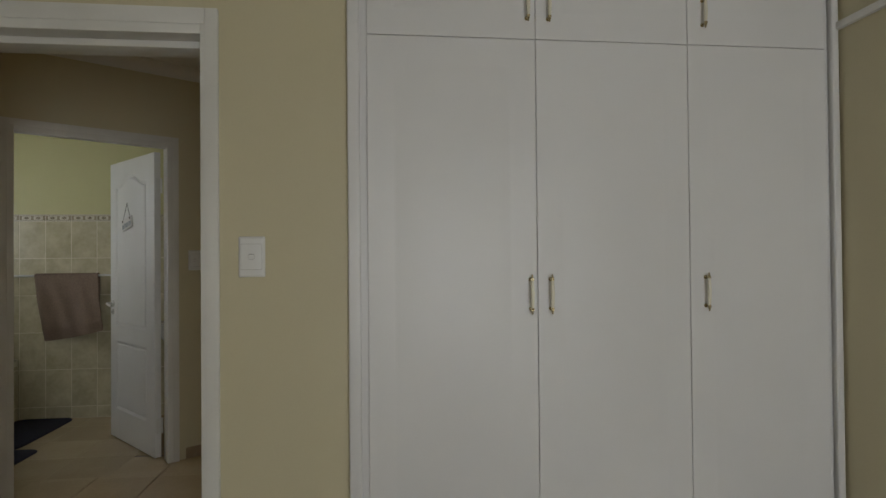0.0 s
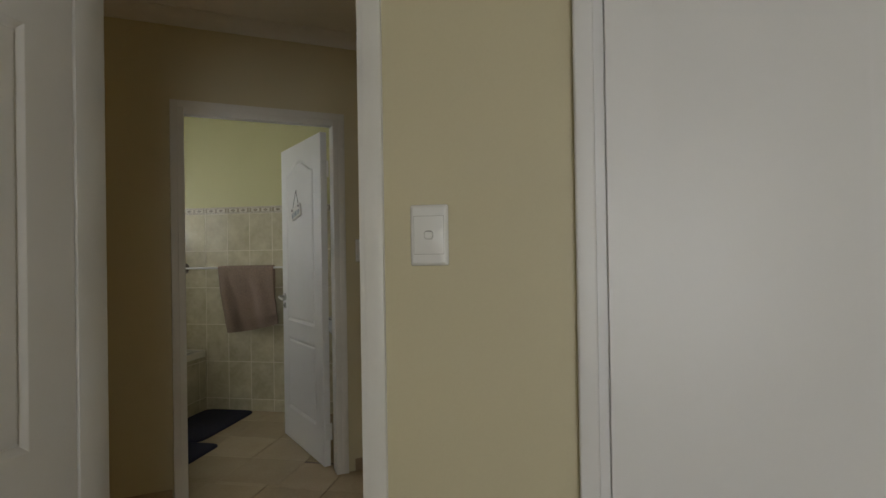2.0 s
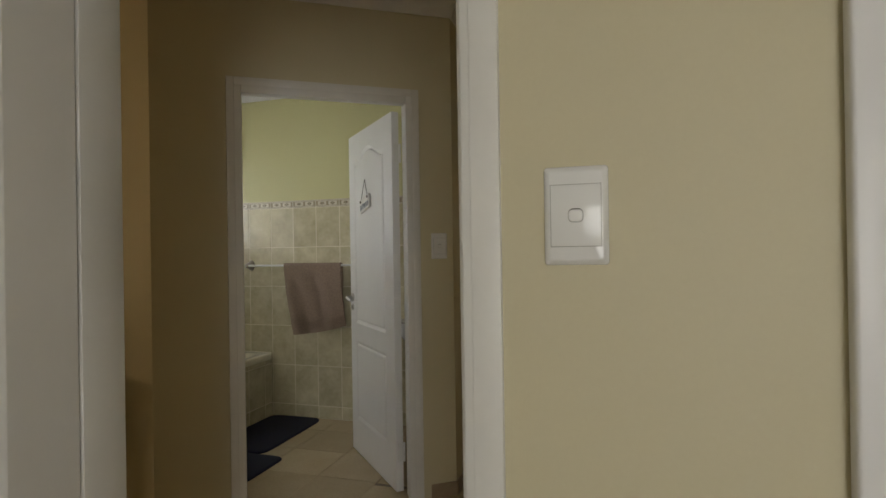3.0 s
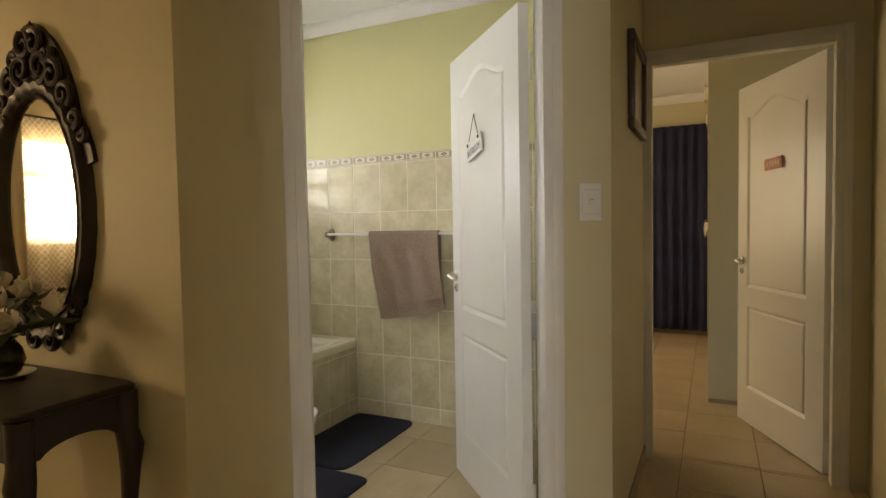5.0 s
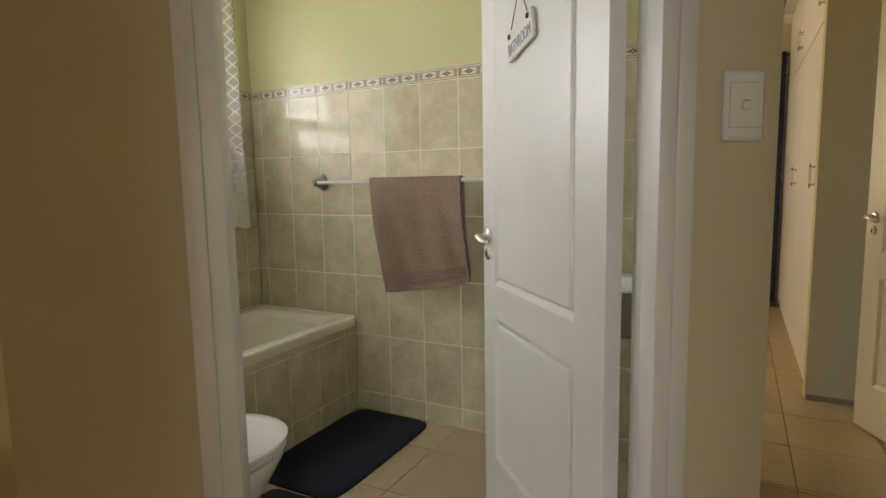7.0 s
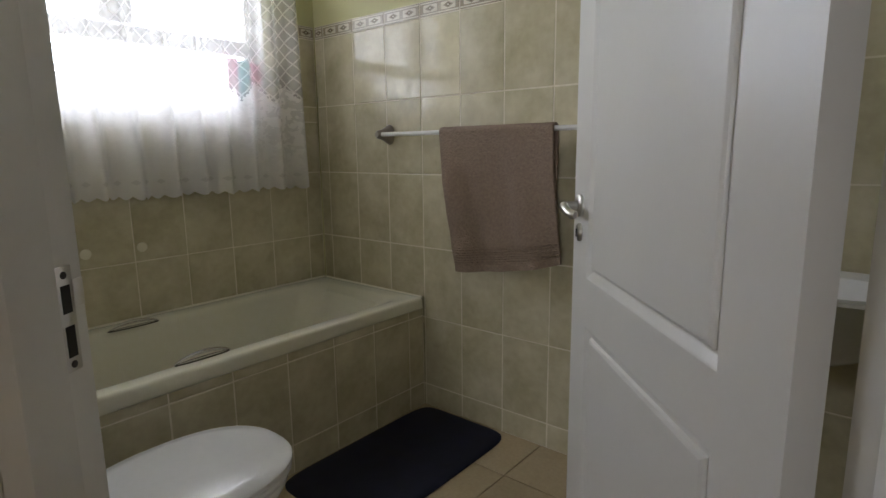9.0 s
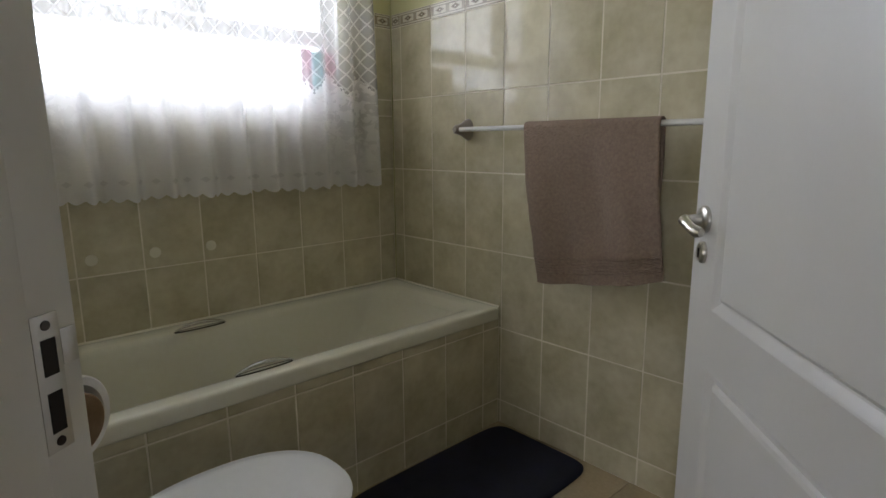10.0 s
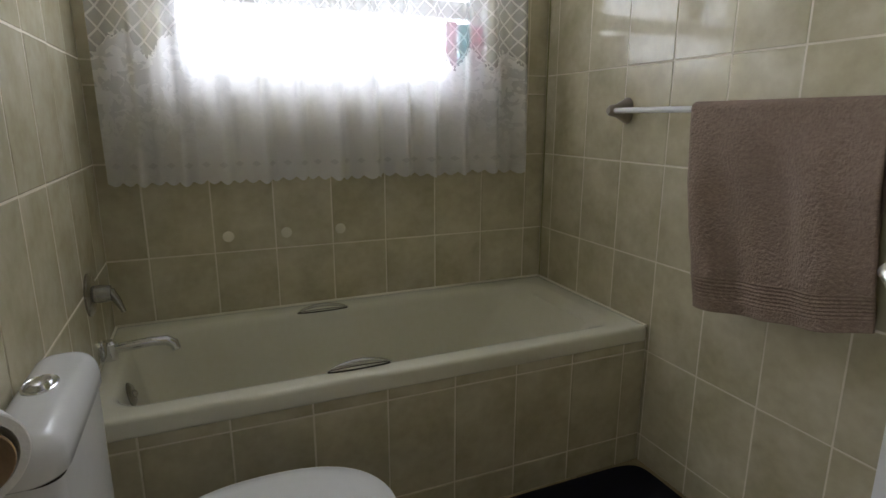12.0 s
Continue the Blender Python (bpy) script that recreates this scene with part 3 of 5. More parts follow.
part("apron", apron(2 * TX - 0.10, 0.125, 0.018), DARKW, TBL, "", pose(0, -TY + 0.02, 0.728))
part("apron", apron(2 * TX - 0.10, 0.125, 0.018), DARKW, TBL, "", pose(0, -0.032, 0.728))
for sx in (-1, 1):
    part("apron", apron(TY - 0.10, 0.125, 0.018), DARKW, TBL, "", pose(sx * (TX - 0.022) + (0.018 if sx < 0 else 0), -TY / 2, 0.728, 0, 0, 90))
    for y, d in ((-0.035, 0.3), (-TY + 0.035, -1)):
        bx = sx * (TX - 0.035)
        pts = [(bx, y, 0.727), (bx, y, 0.60), (bx + sx * 0.014, y + d * 0.012, 0.55), (bx + sx * 0.008, y + d * 0.006, 0.46), (bx - sx * 0.004, y - d * 0.006, 0.28), (bx - sx * 0.004, y - d * 0.004, 0.12), (bx + sx * 0.006, y + d * 0.010, 0.04), (bx + sx * 0.014, y + d * 0.018, 0.0)]
        part("leg", tube(pts, [0.036, 0.036, 0.040, 0.030, 0.020, 0.016, 0.020, 0.028], 12), DARKW, TBL)

MR = empty("wall_mirror", pose(-3.01, 3.36, 1.325), "oval mirror in a dark carved wooden frame above the console table", "mirror")
NM = 144
a_in, b_in = 0.225, 0.405


def ell(k, ea, eb, y):
    t = 2 * math.pi * k / NM
    return (ea * math.cos(t), y, eb * math.sin(t))


part("glass", loft([[ell(k, a_in + 0.01, b_in + 0.01, -0.012) for k in range(NM)], [ell(k, a_in + 0.01, b_in + 0.01, -0.006) for k in range(NM)]], True, True), MIRROR, MR, "bright silvered mirror glass", smooth=False)
carve = []
for off, y in ((0.0, -0.012), (0.004, -0.026), (0.014, -0.032), (0.022, -0.022), (0.036, -0.036), (0.056, -0.040), (0.074, -0.028), (0.082, -0.001), (0.0, -0.001)):
    ring = []
    for k in range(NM):
        w = (0.006 if abs(math.sin(2 * math.pi * k / NM)) > 0.6 else 0.0015) * math.sin(k * math.pi * 2 / 4.5) if 0.03 < off < 0.09 else (0.003 * (k // 2 % 2) if off < 0.01 and y < -0.02 else 0)
        ring.append(ell(k, a_in + off + w, b_in + off + w, y))
    carve.append(ring)
part("frame", loft(carve + carve[:1]), DARKW, MR)


def crest_board():
    """A pierced-looking board that rises over the top of the oval."""
    bm = bmesh.new()
    rows = []
    for k in range(61):
        a = radians(18 + 144 * k / 60)
        rise = 0.165 * math.exp(-((math.degrees(a) - 90) / 26) ** 2) + 0.022 * abs(math.sin(4.5 * a)) + 0.045
        inn = (( a_in + 0.05) * math.cos(a), (b_in + 0.05) * math.sin(a))
        out = ((a_in + 0.05 + rise) * math.cos(a), (b_in + 0.05 + rise) * math.sin(a))
        rows.append([bm.verts.new((p[0], y, p[1])) for p, y in ((inn, -0.001), (inn, -0.022), (out, -0.018), (out, -0.001))])
    for a, b in zip(rows, rows[1:]):
        for i in range(4):
            bm.faces.new((a[i], a[(i + 1) % 4], b[(i + 1) % 4], b[i]))
    bm.faces.new(rows[0]), bm.faces.new(rows[-1][::-1])
    bmesh.ops.recalc_face_normals(bm, faces=bm.faces)
    return bm


part("crest_board", crest_board(), DARKW, MR, "carved crest board")


def scroll(cx, cz, r, turns, sgn, start, y=-0.026, thick=0.016):
    pts, rad = [], []
    for k in range(22):
        t = k / 21
        a = start + sgn * turns * 2 * math.pi * t
        rr = r * (1 - 0.8 * t)
        pts.append((cx + rr * math.cos(a), y - 0.006 * t, cz + rr * math.sin(a)))
        rad.append(thick * (1 - 0.55 * t))
    return tube(pts, rad, 8)


def carving(where, label):
    for cx, cz, r, turns, sgn, st in where:
        part("scroll", scroll(cx, cz, r, turns, sgn, st), DARKW, MR, label)


crest = []
for s in (1, -1):
    crest += [(s * 0.055, 0.515, 0.060, 1.3, s, -1.57), (s * 0.13, 0.475, 0.052, 1.2, -s, 1.57), (s * 0.19, 0.40, 0.048, 1.3, s, -1.0), (s * 0.03, 0.60, 0.050, 1.1, -s, 2.0), (s * 0.245, 0.31, 0.030, 1.2, s, -1.57), (s * 0.10, 0.55, 0.035, 1.2, -s, 0.5), (s * 0.285, 0.25, 0.022, 1.1, -s, 1.0)]
carving(crest, "carved scroll of the crest")
foot = []
for s in (1, -1):
    foot += [(s * 0.05, -0.475, 0.042, 1.2, -s, 1.57), (s * 0.13, -0.43, 0.042, 1.2, s, 1.57), (s * 0.20, -0.34, 0.030, 1.2, -s, 1.57)]
carving(foot, "carved scroll at the foot of the frame")
part("finial", lathe([(0.004, 0), (0.016, 0.012), (0.022, 0.035), (0.012, 0.06), (0.002, 0.085)], 14, pose(0, -0.022, 0.60)), DARKW, MR)

# vase of white flowers on the table
VASE = empty("flower_vase", pose(-2.965, 3.185, 0.7605), "small dark vase of white artificial flowers on the table", "vase")
part("vase", lathe([(0.03, 0), (0.045, 0.01), (0.06, 0.05), (0.05, 0.09), (0.03, 0.12), (0.036, 0.135), (0.030, 0.135), (0.024, 0.118)], 24), plain("dark glaze", (0.03, 0.025, 0.02), 0.2), VASE)
random.seed(5)
PETAL = mottled("ivory silk petals", (0.66, 0.60, 0.46), (0.78, 0.74, 0.62), 12, 90, 0.8, bump=0.1)
LEAFM = mottled("dull green silk leaves", (0.05, 0.07, 0.03), (0.09, 0.11, 0.05), 12, 90, 0.7, bump=0.1)


def petal(m, ln, w):
    bm = bmesh.new()
    rows = []
    for i in range(5):
        t = i / 4
        ww = w * math.sin(math.pi * (0.18 + 0.72 * t)) ** 0.8
        z = ln * 0.45 * t * t
        rows.append([bm.verts.new(m @ Vector((ln * t, s * ww / 2, z + 0.10 * w * abs(s)))) for s in (-1, 0, 1)])
    for a, b in zip(rows, rows[1:]):
        for k in range(2):
            bm.faces.new((a[k], a[k + 1], b[k + 1], b[k]))
    return bm


for i in range(7):
    c = Vector((random.uniform(-0.06, 0.19), random.uniform(-0.05, 0.07), random.uniform(0.17, 0.30)))
    st = tube([(0, 0, 0.10), tuple(c * 0.5 + Vector((0, 0, 0.06))), tuple(c)], 0.002, 6)
    stem = part("stem", st, LEAFM, VASE)
    tilt = pose(*c, random.uniform(-50, 50), random.uniform(-50, 50), random.uniform(0, 360))
    part("flower", merge(*[petal(tilt @ pose(0, 0, 0, 0, -20 - 25 * (k % 2), k * 51), 0.062, 0.042) for k in range(7)]), PETAL, stem, "ivory silk flower")
    part("leaf", merge(*[petal(tilt @ pose(0, 0, -0.02, 0, 20, 60 + 140 * k), 0.075, 0.030) for k in range(3)]), LEAFM, stem, "dull green leaves")
part("dish", lathe([(0.05, 0), (0.055, 0.002), (0.085, 0.012), (0.087, 0.014), (0.05, 0.006)], 28), CERAMIC, empty("dish", pose(-2.965, 3.185, 0.7535), "shallow white dish under the flower vase", "dish"))

# ---- bathroom: bath ----
# near-black metal paints in the shade and dark reflections round the grips
GRIPSHADE = plain("grip shade metal", (0.09, 0.08, 0.065), 0.35, 1.0)
# darker copy of CHROME: the dim reflections are put into its colour
DIMCHROME = plain("chrome with dark reflections in its colour", (0.34, 0.325, 0.30), 0.26, 1.0)
BATH = empty("bathtub", pose(-3.258, 4.388, 0), "ivory enamelled built-in bath with chrome grips", "bathtub")
HX, HY = 0.336, 0.812
RIM = ((0.004, 0.004, 0.448, 0.010), (0.001, 0.001, 0.451, 0.010), (0.0, 0.0, 0.455, 0.010), (0.0, 0.0, 0.489, 0.010), (0.0025, 0.0025, 0.4955, 0.012), (0.008, 0.008, 0.4995, 0.014), (0.018, 0.018, 0.5010, 0.02),
       (0.058, 0.062, 0.4990, 0.07), (0.068, 0.074, 0.4960, 0.085), (0.076, 0.084, 0.4890, 0.095), (0.082, 0.093, 0.4760, 0.10), (0.092, 0.112, 0.430, 0.11), (0.108, 0.150, 0.320, 0.12), (0.130, 0.200, 0.210, 0.13), (0.150, 0.240, 0.165, 0.13), (0.185, 0.30, 0.142, 0.12), (0.25, 0.45, 0.134, 0.08))
loops = []
for ix, iy, z, r in RIM:
    near, far = iy * 0.64, iy * (1.0 if z > 0.48 else 1.35)          # the head end leans back more than the tap end
    loops.append(rrect(0, (near - far) / 2, HX - ix, HY - (near + far) / 2, min(r, HX - ix - 0.004), z, 9))
part("basin", loft(loops, False, True), TUB, BATH)


def grip(x, y0, y1, z):
    n = 14
    pts = [(x, y0 + (y1 - y0) * k / n, z - 0.004 + 0.020 * math.sin(math.pi * k / n) ** 0.7) for k in range(n + 1)]
    return tube(pts, [0.0035 + 0.0065 * math.sin(math.pi * k / n) for k in range(n + 1)], 12, flat=0.55)


for x in (-3.498 + 3.258, -2.985 + 3.258):
    g = part("grip", grip(x, -0.243, -0.060, 0.505), CHROME, BATH, "arched chrome hand grip")
    ring = [(x + 0.0095 * math.cos(a), -0.1515 + 0.087 * math.sin(a), 0.5005) for a in (2 * math.pi * k / 48 for k in range(48))]
    part("grip_rim", tube(ring, 0.0024, 8, True), GRIPSHADE, g, "oval rim of the grip recess with its shade put into the colour")
    part("grip_recess", loft([oblong(x, -0.1515, 0.008, 0.084, 0.4998, 2.2, 32), oblong(x, -0.1515, 0.0075, 0.083, 0.5014, 2.2, 32)], False, True), TUB, g, "shaded recess under the grip")
part("sealant", merge(tube([(-HX, -HY + 0.004, 0.5005), (-HX, HY - 0.004, 0.5025)], 0.005, 8), tube([(-HX + 0.004, HY, 0.5015), (HX - 0.008, HY, 0.4985)], 0.005, 8), tube([(-HX + 0.004, -HY, 0.5005), (HX - 0.004, -HY, 0.4985)], 0.005, 8)), plain("cream sealant", (0.84, 0.80, 0.67), 0.35), BATH, "cream sealant along the tiles")
part("overflow", lathe([(0.034, 0), (0.034, 0.004), (0.026, 0.010), (0.010, 0.010), (0.008, 0.018), (0.002, 0.019)], 24, pose(0.075, -0.737, 0.440, -78, 0, 0)), DIMCHROME, BATH, "round chrome overflow")
part("drain", lathe([(0.03, 0), (0.03, 0.003), (0.02, 0.002), (0.004, 0.002)], 24, pose(0, -0.50, 0.134)), CHROME, BATH, "chrome waste")

TAP = empty("bath_mixer", pose(-3.258, 3.5745, 0.70), "chrome single-lever wall mixer over the bath", "tap")
part("rose", lathe([(0.058, 0), (0.058, 0.005), (0.050, 0.012), (0.026, 0.015)], 32, pose(0, 0, 0.01, -90, 0, 0)), DIMCHROME, TAP)
part("cartridge", lathe([(0.024, 0), (0.024, 0.034), (0.021, 0.046), (0.006, 0.050)], 24, pose(0, 0.008, 0.01, -90, 0, 0)), DIMCHROME, TAP)
part("lever", tube([(0, 0.034, 0.014), (0, 0.052, 0.010), (0, 0.066, -0.014), (0, 0.078, -0.046)], [0.018, 0.018, 0.012, 0.007], 12, flat=0.8), DIMCHROME, TAP)
SPOUT = empty("bath_spout", pose(-3.300, 3.5745, 0.530), "chrome wall spout over the bath", "spout")
part("flange", lathe([(0.032, 0), (0.032, 0.005), (0.022, 0.010), (0.018, 0.02)], 28, pose(0, 0, 0, -90, 0, 0)), CHROME, SPOUT)
part("elbow", lathe([(0.02, -0.03), (0.022, -0.02), (0.022, 0.018), (0.014, 0.026)], 20, pose(0, 0.022, 0.004)), CHROME, SPOUT)
part("spout", tube([(0, 0.02, 0.0), (0, 0.06, 0.006), (0, 0.13, 0.012), (0, 0.17, 0.010), (0, 0.188, -0.002), (0, 0.193, -0.020)], [0.014, 0.014, 0.014, 0.0145, 0.0145, 0.0135], 14), CHROME, SPOUT)
for y in (3.945, 4.139, 4.333):
    c = part("tile_plug", lathe([(0.019, 0), (0.019, 0.0025), (0.016, 0.004), (0.002, 0.0045)], 24, pose(0, 0, 0, 0, 90, 0)), CREAM, None, "", pose(-3.5955, y, 0.775))
    tagged(c, "round cream plastic cap on the bathroom tiles", "cap", "caps above the bath")

# ---- toilet ----
WC = empty("toilet", pose(-2.53, 3.58, 0), "white ceramic close-coupled toilet with its lid closed", "toilet")
bowl = [oblong(0, 0.33, 0.10, 0.17, 0.0, 2.6, 40), oblong(0, 0.33, 0.105, 0.175, 0.02, 2.6, 40), oblong(0, 0.32, 0.085, 0.16, 0.10, 2.5, 40), oblong(0, 0.33, 0.10, 0.17, 0.20, 2.4, 40), oblong(0, 0.355, 0.155, 0.215, 0.31, 2.3, 40), oblong(0, 0.37, 0.178, 0.228, 0.362, 2.3, 40), oblong(0, 0.37, 0.180, 0.232, 0.379, 2.3, 40), oblong(0, 0.37, 0.16, 0.21, 0.384, 2.3, 40)]
part("bowl", loft(bowl, True, True), CERAMIC, WC)
part("shelf", slab(-0.15, 0.16, 0.005, 0.24, 0.32, 0.383, 0.02, 3), CERAMIC, WC)
seat = [oblong(0, 0.375, 0.172, 0.226, 0.386, 2.35, 48), oblong(0, 0.375, 0.180, 0.235, 0.389, 2.35, 48), oblong(0, 0.375, 0.180, 0.235, 0.398, 2.35, 48), oblong(0, 0.375, 0.174, 0.228, 0.401, 2.35, 48)]
part("seat", loft(seat, True, True), CERAMIC, WC)
lid = [oblong(0, 0.375, hx, hy, z, 2.35, 48) for hx, hy, z in ((0.174, 0.228, 0.4025), (0.182, 0.237, 0.405), (0.182, 0.237, 0.414), (0.176, 0.231, 0.420), (0.14, 0.190, 0.4255), (0.05, 0.08, 0.427))]
part("lid", loft(lid, True, True), CERAMIC, WC)
for x in (-0.075, 0.075):
    part("seat_hinge", tube([(x - 0.018, 0.140, 0.405), (x + 0.018, 0.140, 0.405)], 0.011, 12), CREAM, WC, "cream plastic seat hinge")
CX, CY = -0.012, 0.053
tank = [rrect(CX, CY - 0.002, 0.168 - 0.004 * k, 0.047, 0.030, z, 6) for k, z in ((3, 0.384), (2.4, 0.40), (1, 0.56), (0, 0.6810), (0, 0.6995))]
part("cistern", loft(tank, True, True), CERAMIC, WC)
part("lid_joint", loft([rrect(CX, CY - 0.001, 0.169, 0.0475, 0.03, z, 6) for z in (0.6985, 0.7028)], True, True), BLACK, WC, "dark joint under the cistern lid")
cl = [rrect(CX, CY, 0.179 - i, 0.052 - i * 0.8, max(0.012, 0.050 - i), z, 10) for i, z in ((0.003, 0.7025), (0.0, 0.7055), (0.0, 0.7240), (0.002, 0.7370), (0.007, 0.7480), (0.015, 0.7565), (0.025, 0.7620), (0.035, 0.7645), (0.046, 0.7650))]
part("cistern_lid", loft(cl, True, True), CERAMIC, WC)
btn = part("flush_button", loft([oblong(CX - 0.015, 0.045, a, b, z, 2.0, 40) for a, b, z in ((0.038, 0.025, 0.7635), (0.038, 0.025, 0.7665), (0.035, 0.0225, 0.7680), (0.032, 0.020, 0.7665))], False, True), CHROME, WC, "oval chrome flush plate")
part("press", loft([oblong(CX - 0.025, 0.045, a, b, z, 2.0, 32) for a, b, z in ((0.020, 0.014, 0.7660), (0.0195, 0.0135, 0.7683), (0.012, 0.008, 0.7697), (0.003, 0.002, 0.7699))], False, True), CHROME, btn, "raised chrome press")

# ---- toilet roll on its holder, on the inside of the slanted wall ----
HOLD = empty("toilet_roll_holder", SLANT @ pose(0.242, 0.058, 0.845), "chrome wall holder beside the bathroom door", "roll holder")
part("wall_plate", lathe([(0.024, 0), (0.024, 0.004), (0.017, 0.009), (0.007, 0.010)], 24, pose(-0.085, 0.001, 0.03, -90, 0, 0)), CHROME, HOLD)
part("arm", tube([(-0.085, 0.006, 0.03), (-0.085, 0.092, 0.036), (-0.082, 0.104, 0.034), (-0.07, 0.108, 0.030), (0.020, 0.108, 0.024), (0.026, 0.108, 0.030)], 0.005, 10), CHROME, HOLD)
ROLL = empty("toilet_roll", SLANT @ pose(0.236, 0.166, 0.845), "part-used white toilet roll with a brown cardboard core", "toilet roll")


def roll_tube(x0, x1, r0, r1, n=40, dz=0.0, sag=1.0):
    """A thick tube along x with inner and outer radius."""
    return loft([[(x, r * math.cos(2 * math.pi * k / n), dz + sag * r * math.sin(2 * math.pi * k / n)) for k in range(n)] for x, r in ((x0, r0), (x0, r1 - 0.002), (x0 + 0.002, r1), (x1 - 0.002, r1), (x1, r1 - 0.002), (x1, r0), (x0, r0))])


part("paper", roll_tube(-0.05, 0.05, 0.0405, 0.0510), PAPER, ROLL)
part("core", roll_tube(-0.048, 0.056, 0.0340, 0.0355, 36, -0.003, 0.97), CARD, ROLL, "brown cardboard core")

# ---- towel rail and towel ----
RAILY, RAILZ = 5.140, 1.197
RAIL = empty("towel_rail", pose(0, 0, 0), "white towel rail with taupe brackets on the tiles", "towel rail")
part("bar", tube([(-3.100, RAILY, RAILZ), (-2.130, RAILY, RAILZ)], 0.009, 14), WHITE, RAIL, "white round bar")
BRK = plain("taupe bracket plastic", (0.38, 0.33, 0.28), 0.35)
for x in (-3.100, -2.130):
    lp = []
    for y, rx, rz in ((5.2035, 0.026, 0.042), (5.198, 0.027, 0.043), (5.18, 0.022, 0.034), (5.155, 0.0185, 0.022), (5.130, 0.016, 0.0175), (5.122, 0.010, 0.010)):
        lp.append([(x + rx * math.cos(2 * math.pi * k / 24), y, RAILZ + rz * math.sin(2 * math.pi * k / 24)) for k in range(24)])
    part("bracket", loft(lp, True, True), BRK, RAIL, "taupe plastic end bracket")


def towel_bm():
    """A hand towel over the bar: back flap, the bend, and the front flap with a ribbed band near the hem."""
    bm = bmesh.new()
    nx, rows = 64, []
    back, front = 0.30, 0.545
    steps = [(-back + back * k / 16, "b") for k in range(16)] + [(math.pi * k / 8, "c") for k in range(9)] + [(front * k / 170, "f") for k in range(1, 171)]
    for s, kind in steps:
        row = []
        for i in range(nx + 1):
            t = i / nx
            if kind == "c":
                y, z, d, hang = RAILY + 0.016 * math.cos(s), RAILZ + 0.016 * math.sin(s), 0.0, 0.0
            elif kind == "b":
                hang = -s
                y, z, d = RAILY + 0.016 + 0.012 * min(1, hang * 8), RAILZ + s, hang
            else:
                hang = s
                y, z, d = RAILY - 0.016, RAILZ - s * (0.975 - 0.035 * t - 0.105 * t * t), hang
            x = -2.754 + 0.490 * t
            pull_in = 0.090 * (d / 0.545) * (1 - t) + 0.040 * (d / 0.545) * t if kind == "f" else 0.035 * (d / 0.3) * (1 - t)
            x += pull_in
            fold = math.sin(t * 8.0 + 0.7 + d * 1.6) * 0.016 + math.sin(t * 19 + 2 - d * 5) * 0.009
            y += -fold * min(1, d * 5) - (0.012 * d if kind == "f" else 0)
            y += (noise.noise(Vector((x * 9, z * 9, 3))) * 0.007 + noise.noise(Vector((x * 24, z * 14, 8))) * 0.003) * min(1, d * 8)
            if kind == "f" and 0.030 < front - s < 0.096:
                y += 0.0020 * math.sin((front - s) * 2 * math.pi / 0.0095)
            row.append(bm.verts.new((x, min(y, 5.196), z)))
        rows.append(row)
    for a, b in zip(rows, rows[1:]):
        for i in range(nx):
            bm.faces.new((a[i], a[i + 1], b[i + 1], b[i]))
    return bm


TOW = tagged(part("towel", towel_bm(), TOWELM), "taupe terry hand towel hanging over the rail", "towel")
mod = TOW.modifiers.new("thickness", "SOLIDIFY")
mod.thickness, mod.offset = 0.007, 0.0



# ---- wash basin behind the door ----
BAS = empty("wash_basin", pose(-1.52, 5.200, 0), "white ceramic wall basin behind the bathroom door", "basin")
part("bowl", loft([oblong(0, -0.17, 0.06, 0.06, 0.60, 2.5, 40), oblong(0, -0.18, 0.17, 0.13, 0.66, 2.8, 40), oblong(0, -0.19, 0.235, 0.182, 0.76, 3.4, 40), oblong(0, -0.19, 0.245, 0.188, 0.80, 3.6, 40), oblong(0, -0.19, 0.238, 0.182, 0.808, 3.6, 40), oblong(0, -0.20, 0.195, 0.125, 0.803, 2.8, 40), oblong(0, -0.20, 0.15, 0.09, 0.72, 2.4, 40), oblong(0, -0.19, 0.03, 0.03, 0.685, 2, 40)], True, True), CERAMIC, BAS)
part("bracket", slab(-0.04, 0.04, -0.12, -0.002, 0.56, 0.64, 0.01), CERAMIC, BAS)

# ---- bath mats ----
def mat_bm(hx, hy):
    bm = bmesh.new()
    rings = []
    for d, z in ((0.0, 0.0005), (0.0, 0.007), (0.006, 0.013), (0.02, 0.015), (hx * 0.5, 0.015)):
        rings.append([bm.verts.new(p) for p in oblong(0, 0, hx - d, hy - d, z, 9, 72)])
    for a, b in zip(rings, rings[1:]):
        for k in range(72):
            bm.faces.new((a[k], a[(k + 1) % 72], b[(k + 1) % 72], b[k]))
    bm.faces.new(rings[-1])
    bmesh.ops.recalc_face_normals(bm, faces=bm.faces)
    return bm


tagged(part("bath_mat", mat_bm(0.222, 0.385), MATC, None, "", pose(-2.688, 4.800, 0.0005)), "dark navy bath mat beside the bath", "bath mat", "bath mats")
tagged(part("bath_mat", mat_bm(0.225, 0.20), MATC, None, "", pose(-2.52, 4.20, 0.0005)), "dark navy pedestal mat by the toilet", "bath mat", "bath mats")

# ---- bathroom door sign, far door plaque, strike plate ----
def text_mesh(body, size, m, material, parent, label, depth=0.0008):
    cu = bpy.data.curves.new("text", "FONT")
    cu.body, cu.size, cu.extrude, cu.align_x, cu.align_y = body, size, depth, "CENTER", "CENTER"
    ob = new("tmp", cu)
    me = bpy.data.meshes.new_from_object(ob.evaluated_get(bpy.context.evaluated_depsgraph_get()))
    bpy.data.objects.remove(ob)
    me.materials.append(material)
    t = new("lettering", me)
    t.parent, t.matrix_basis = parent, m
    t["label"] = label
    return t


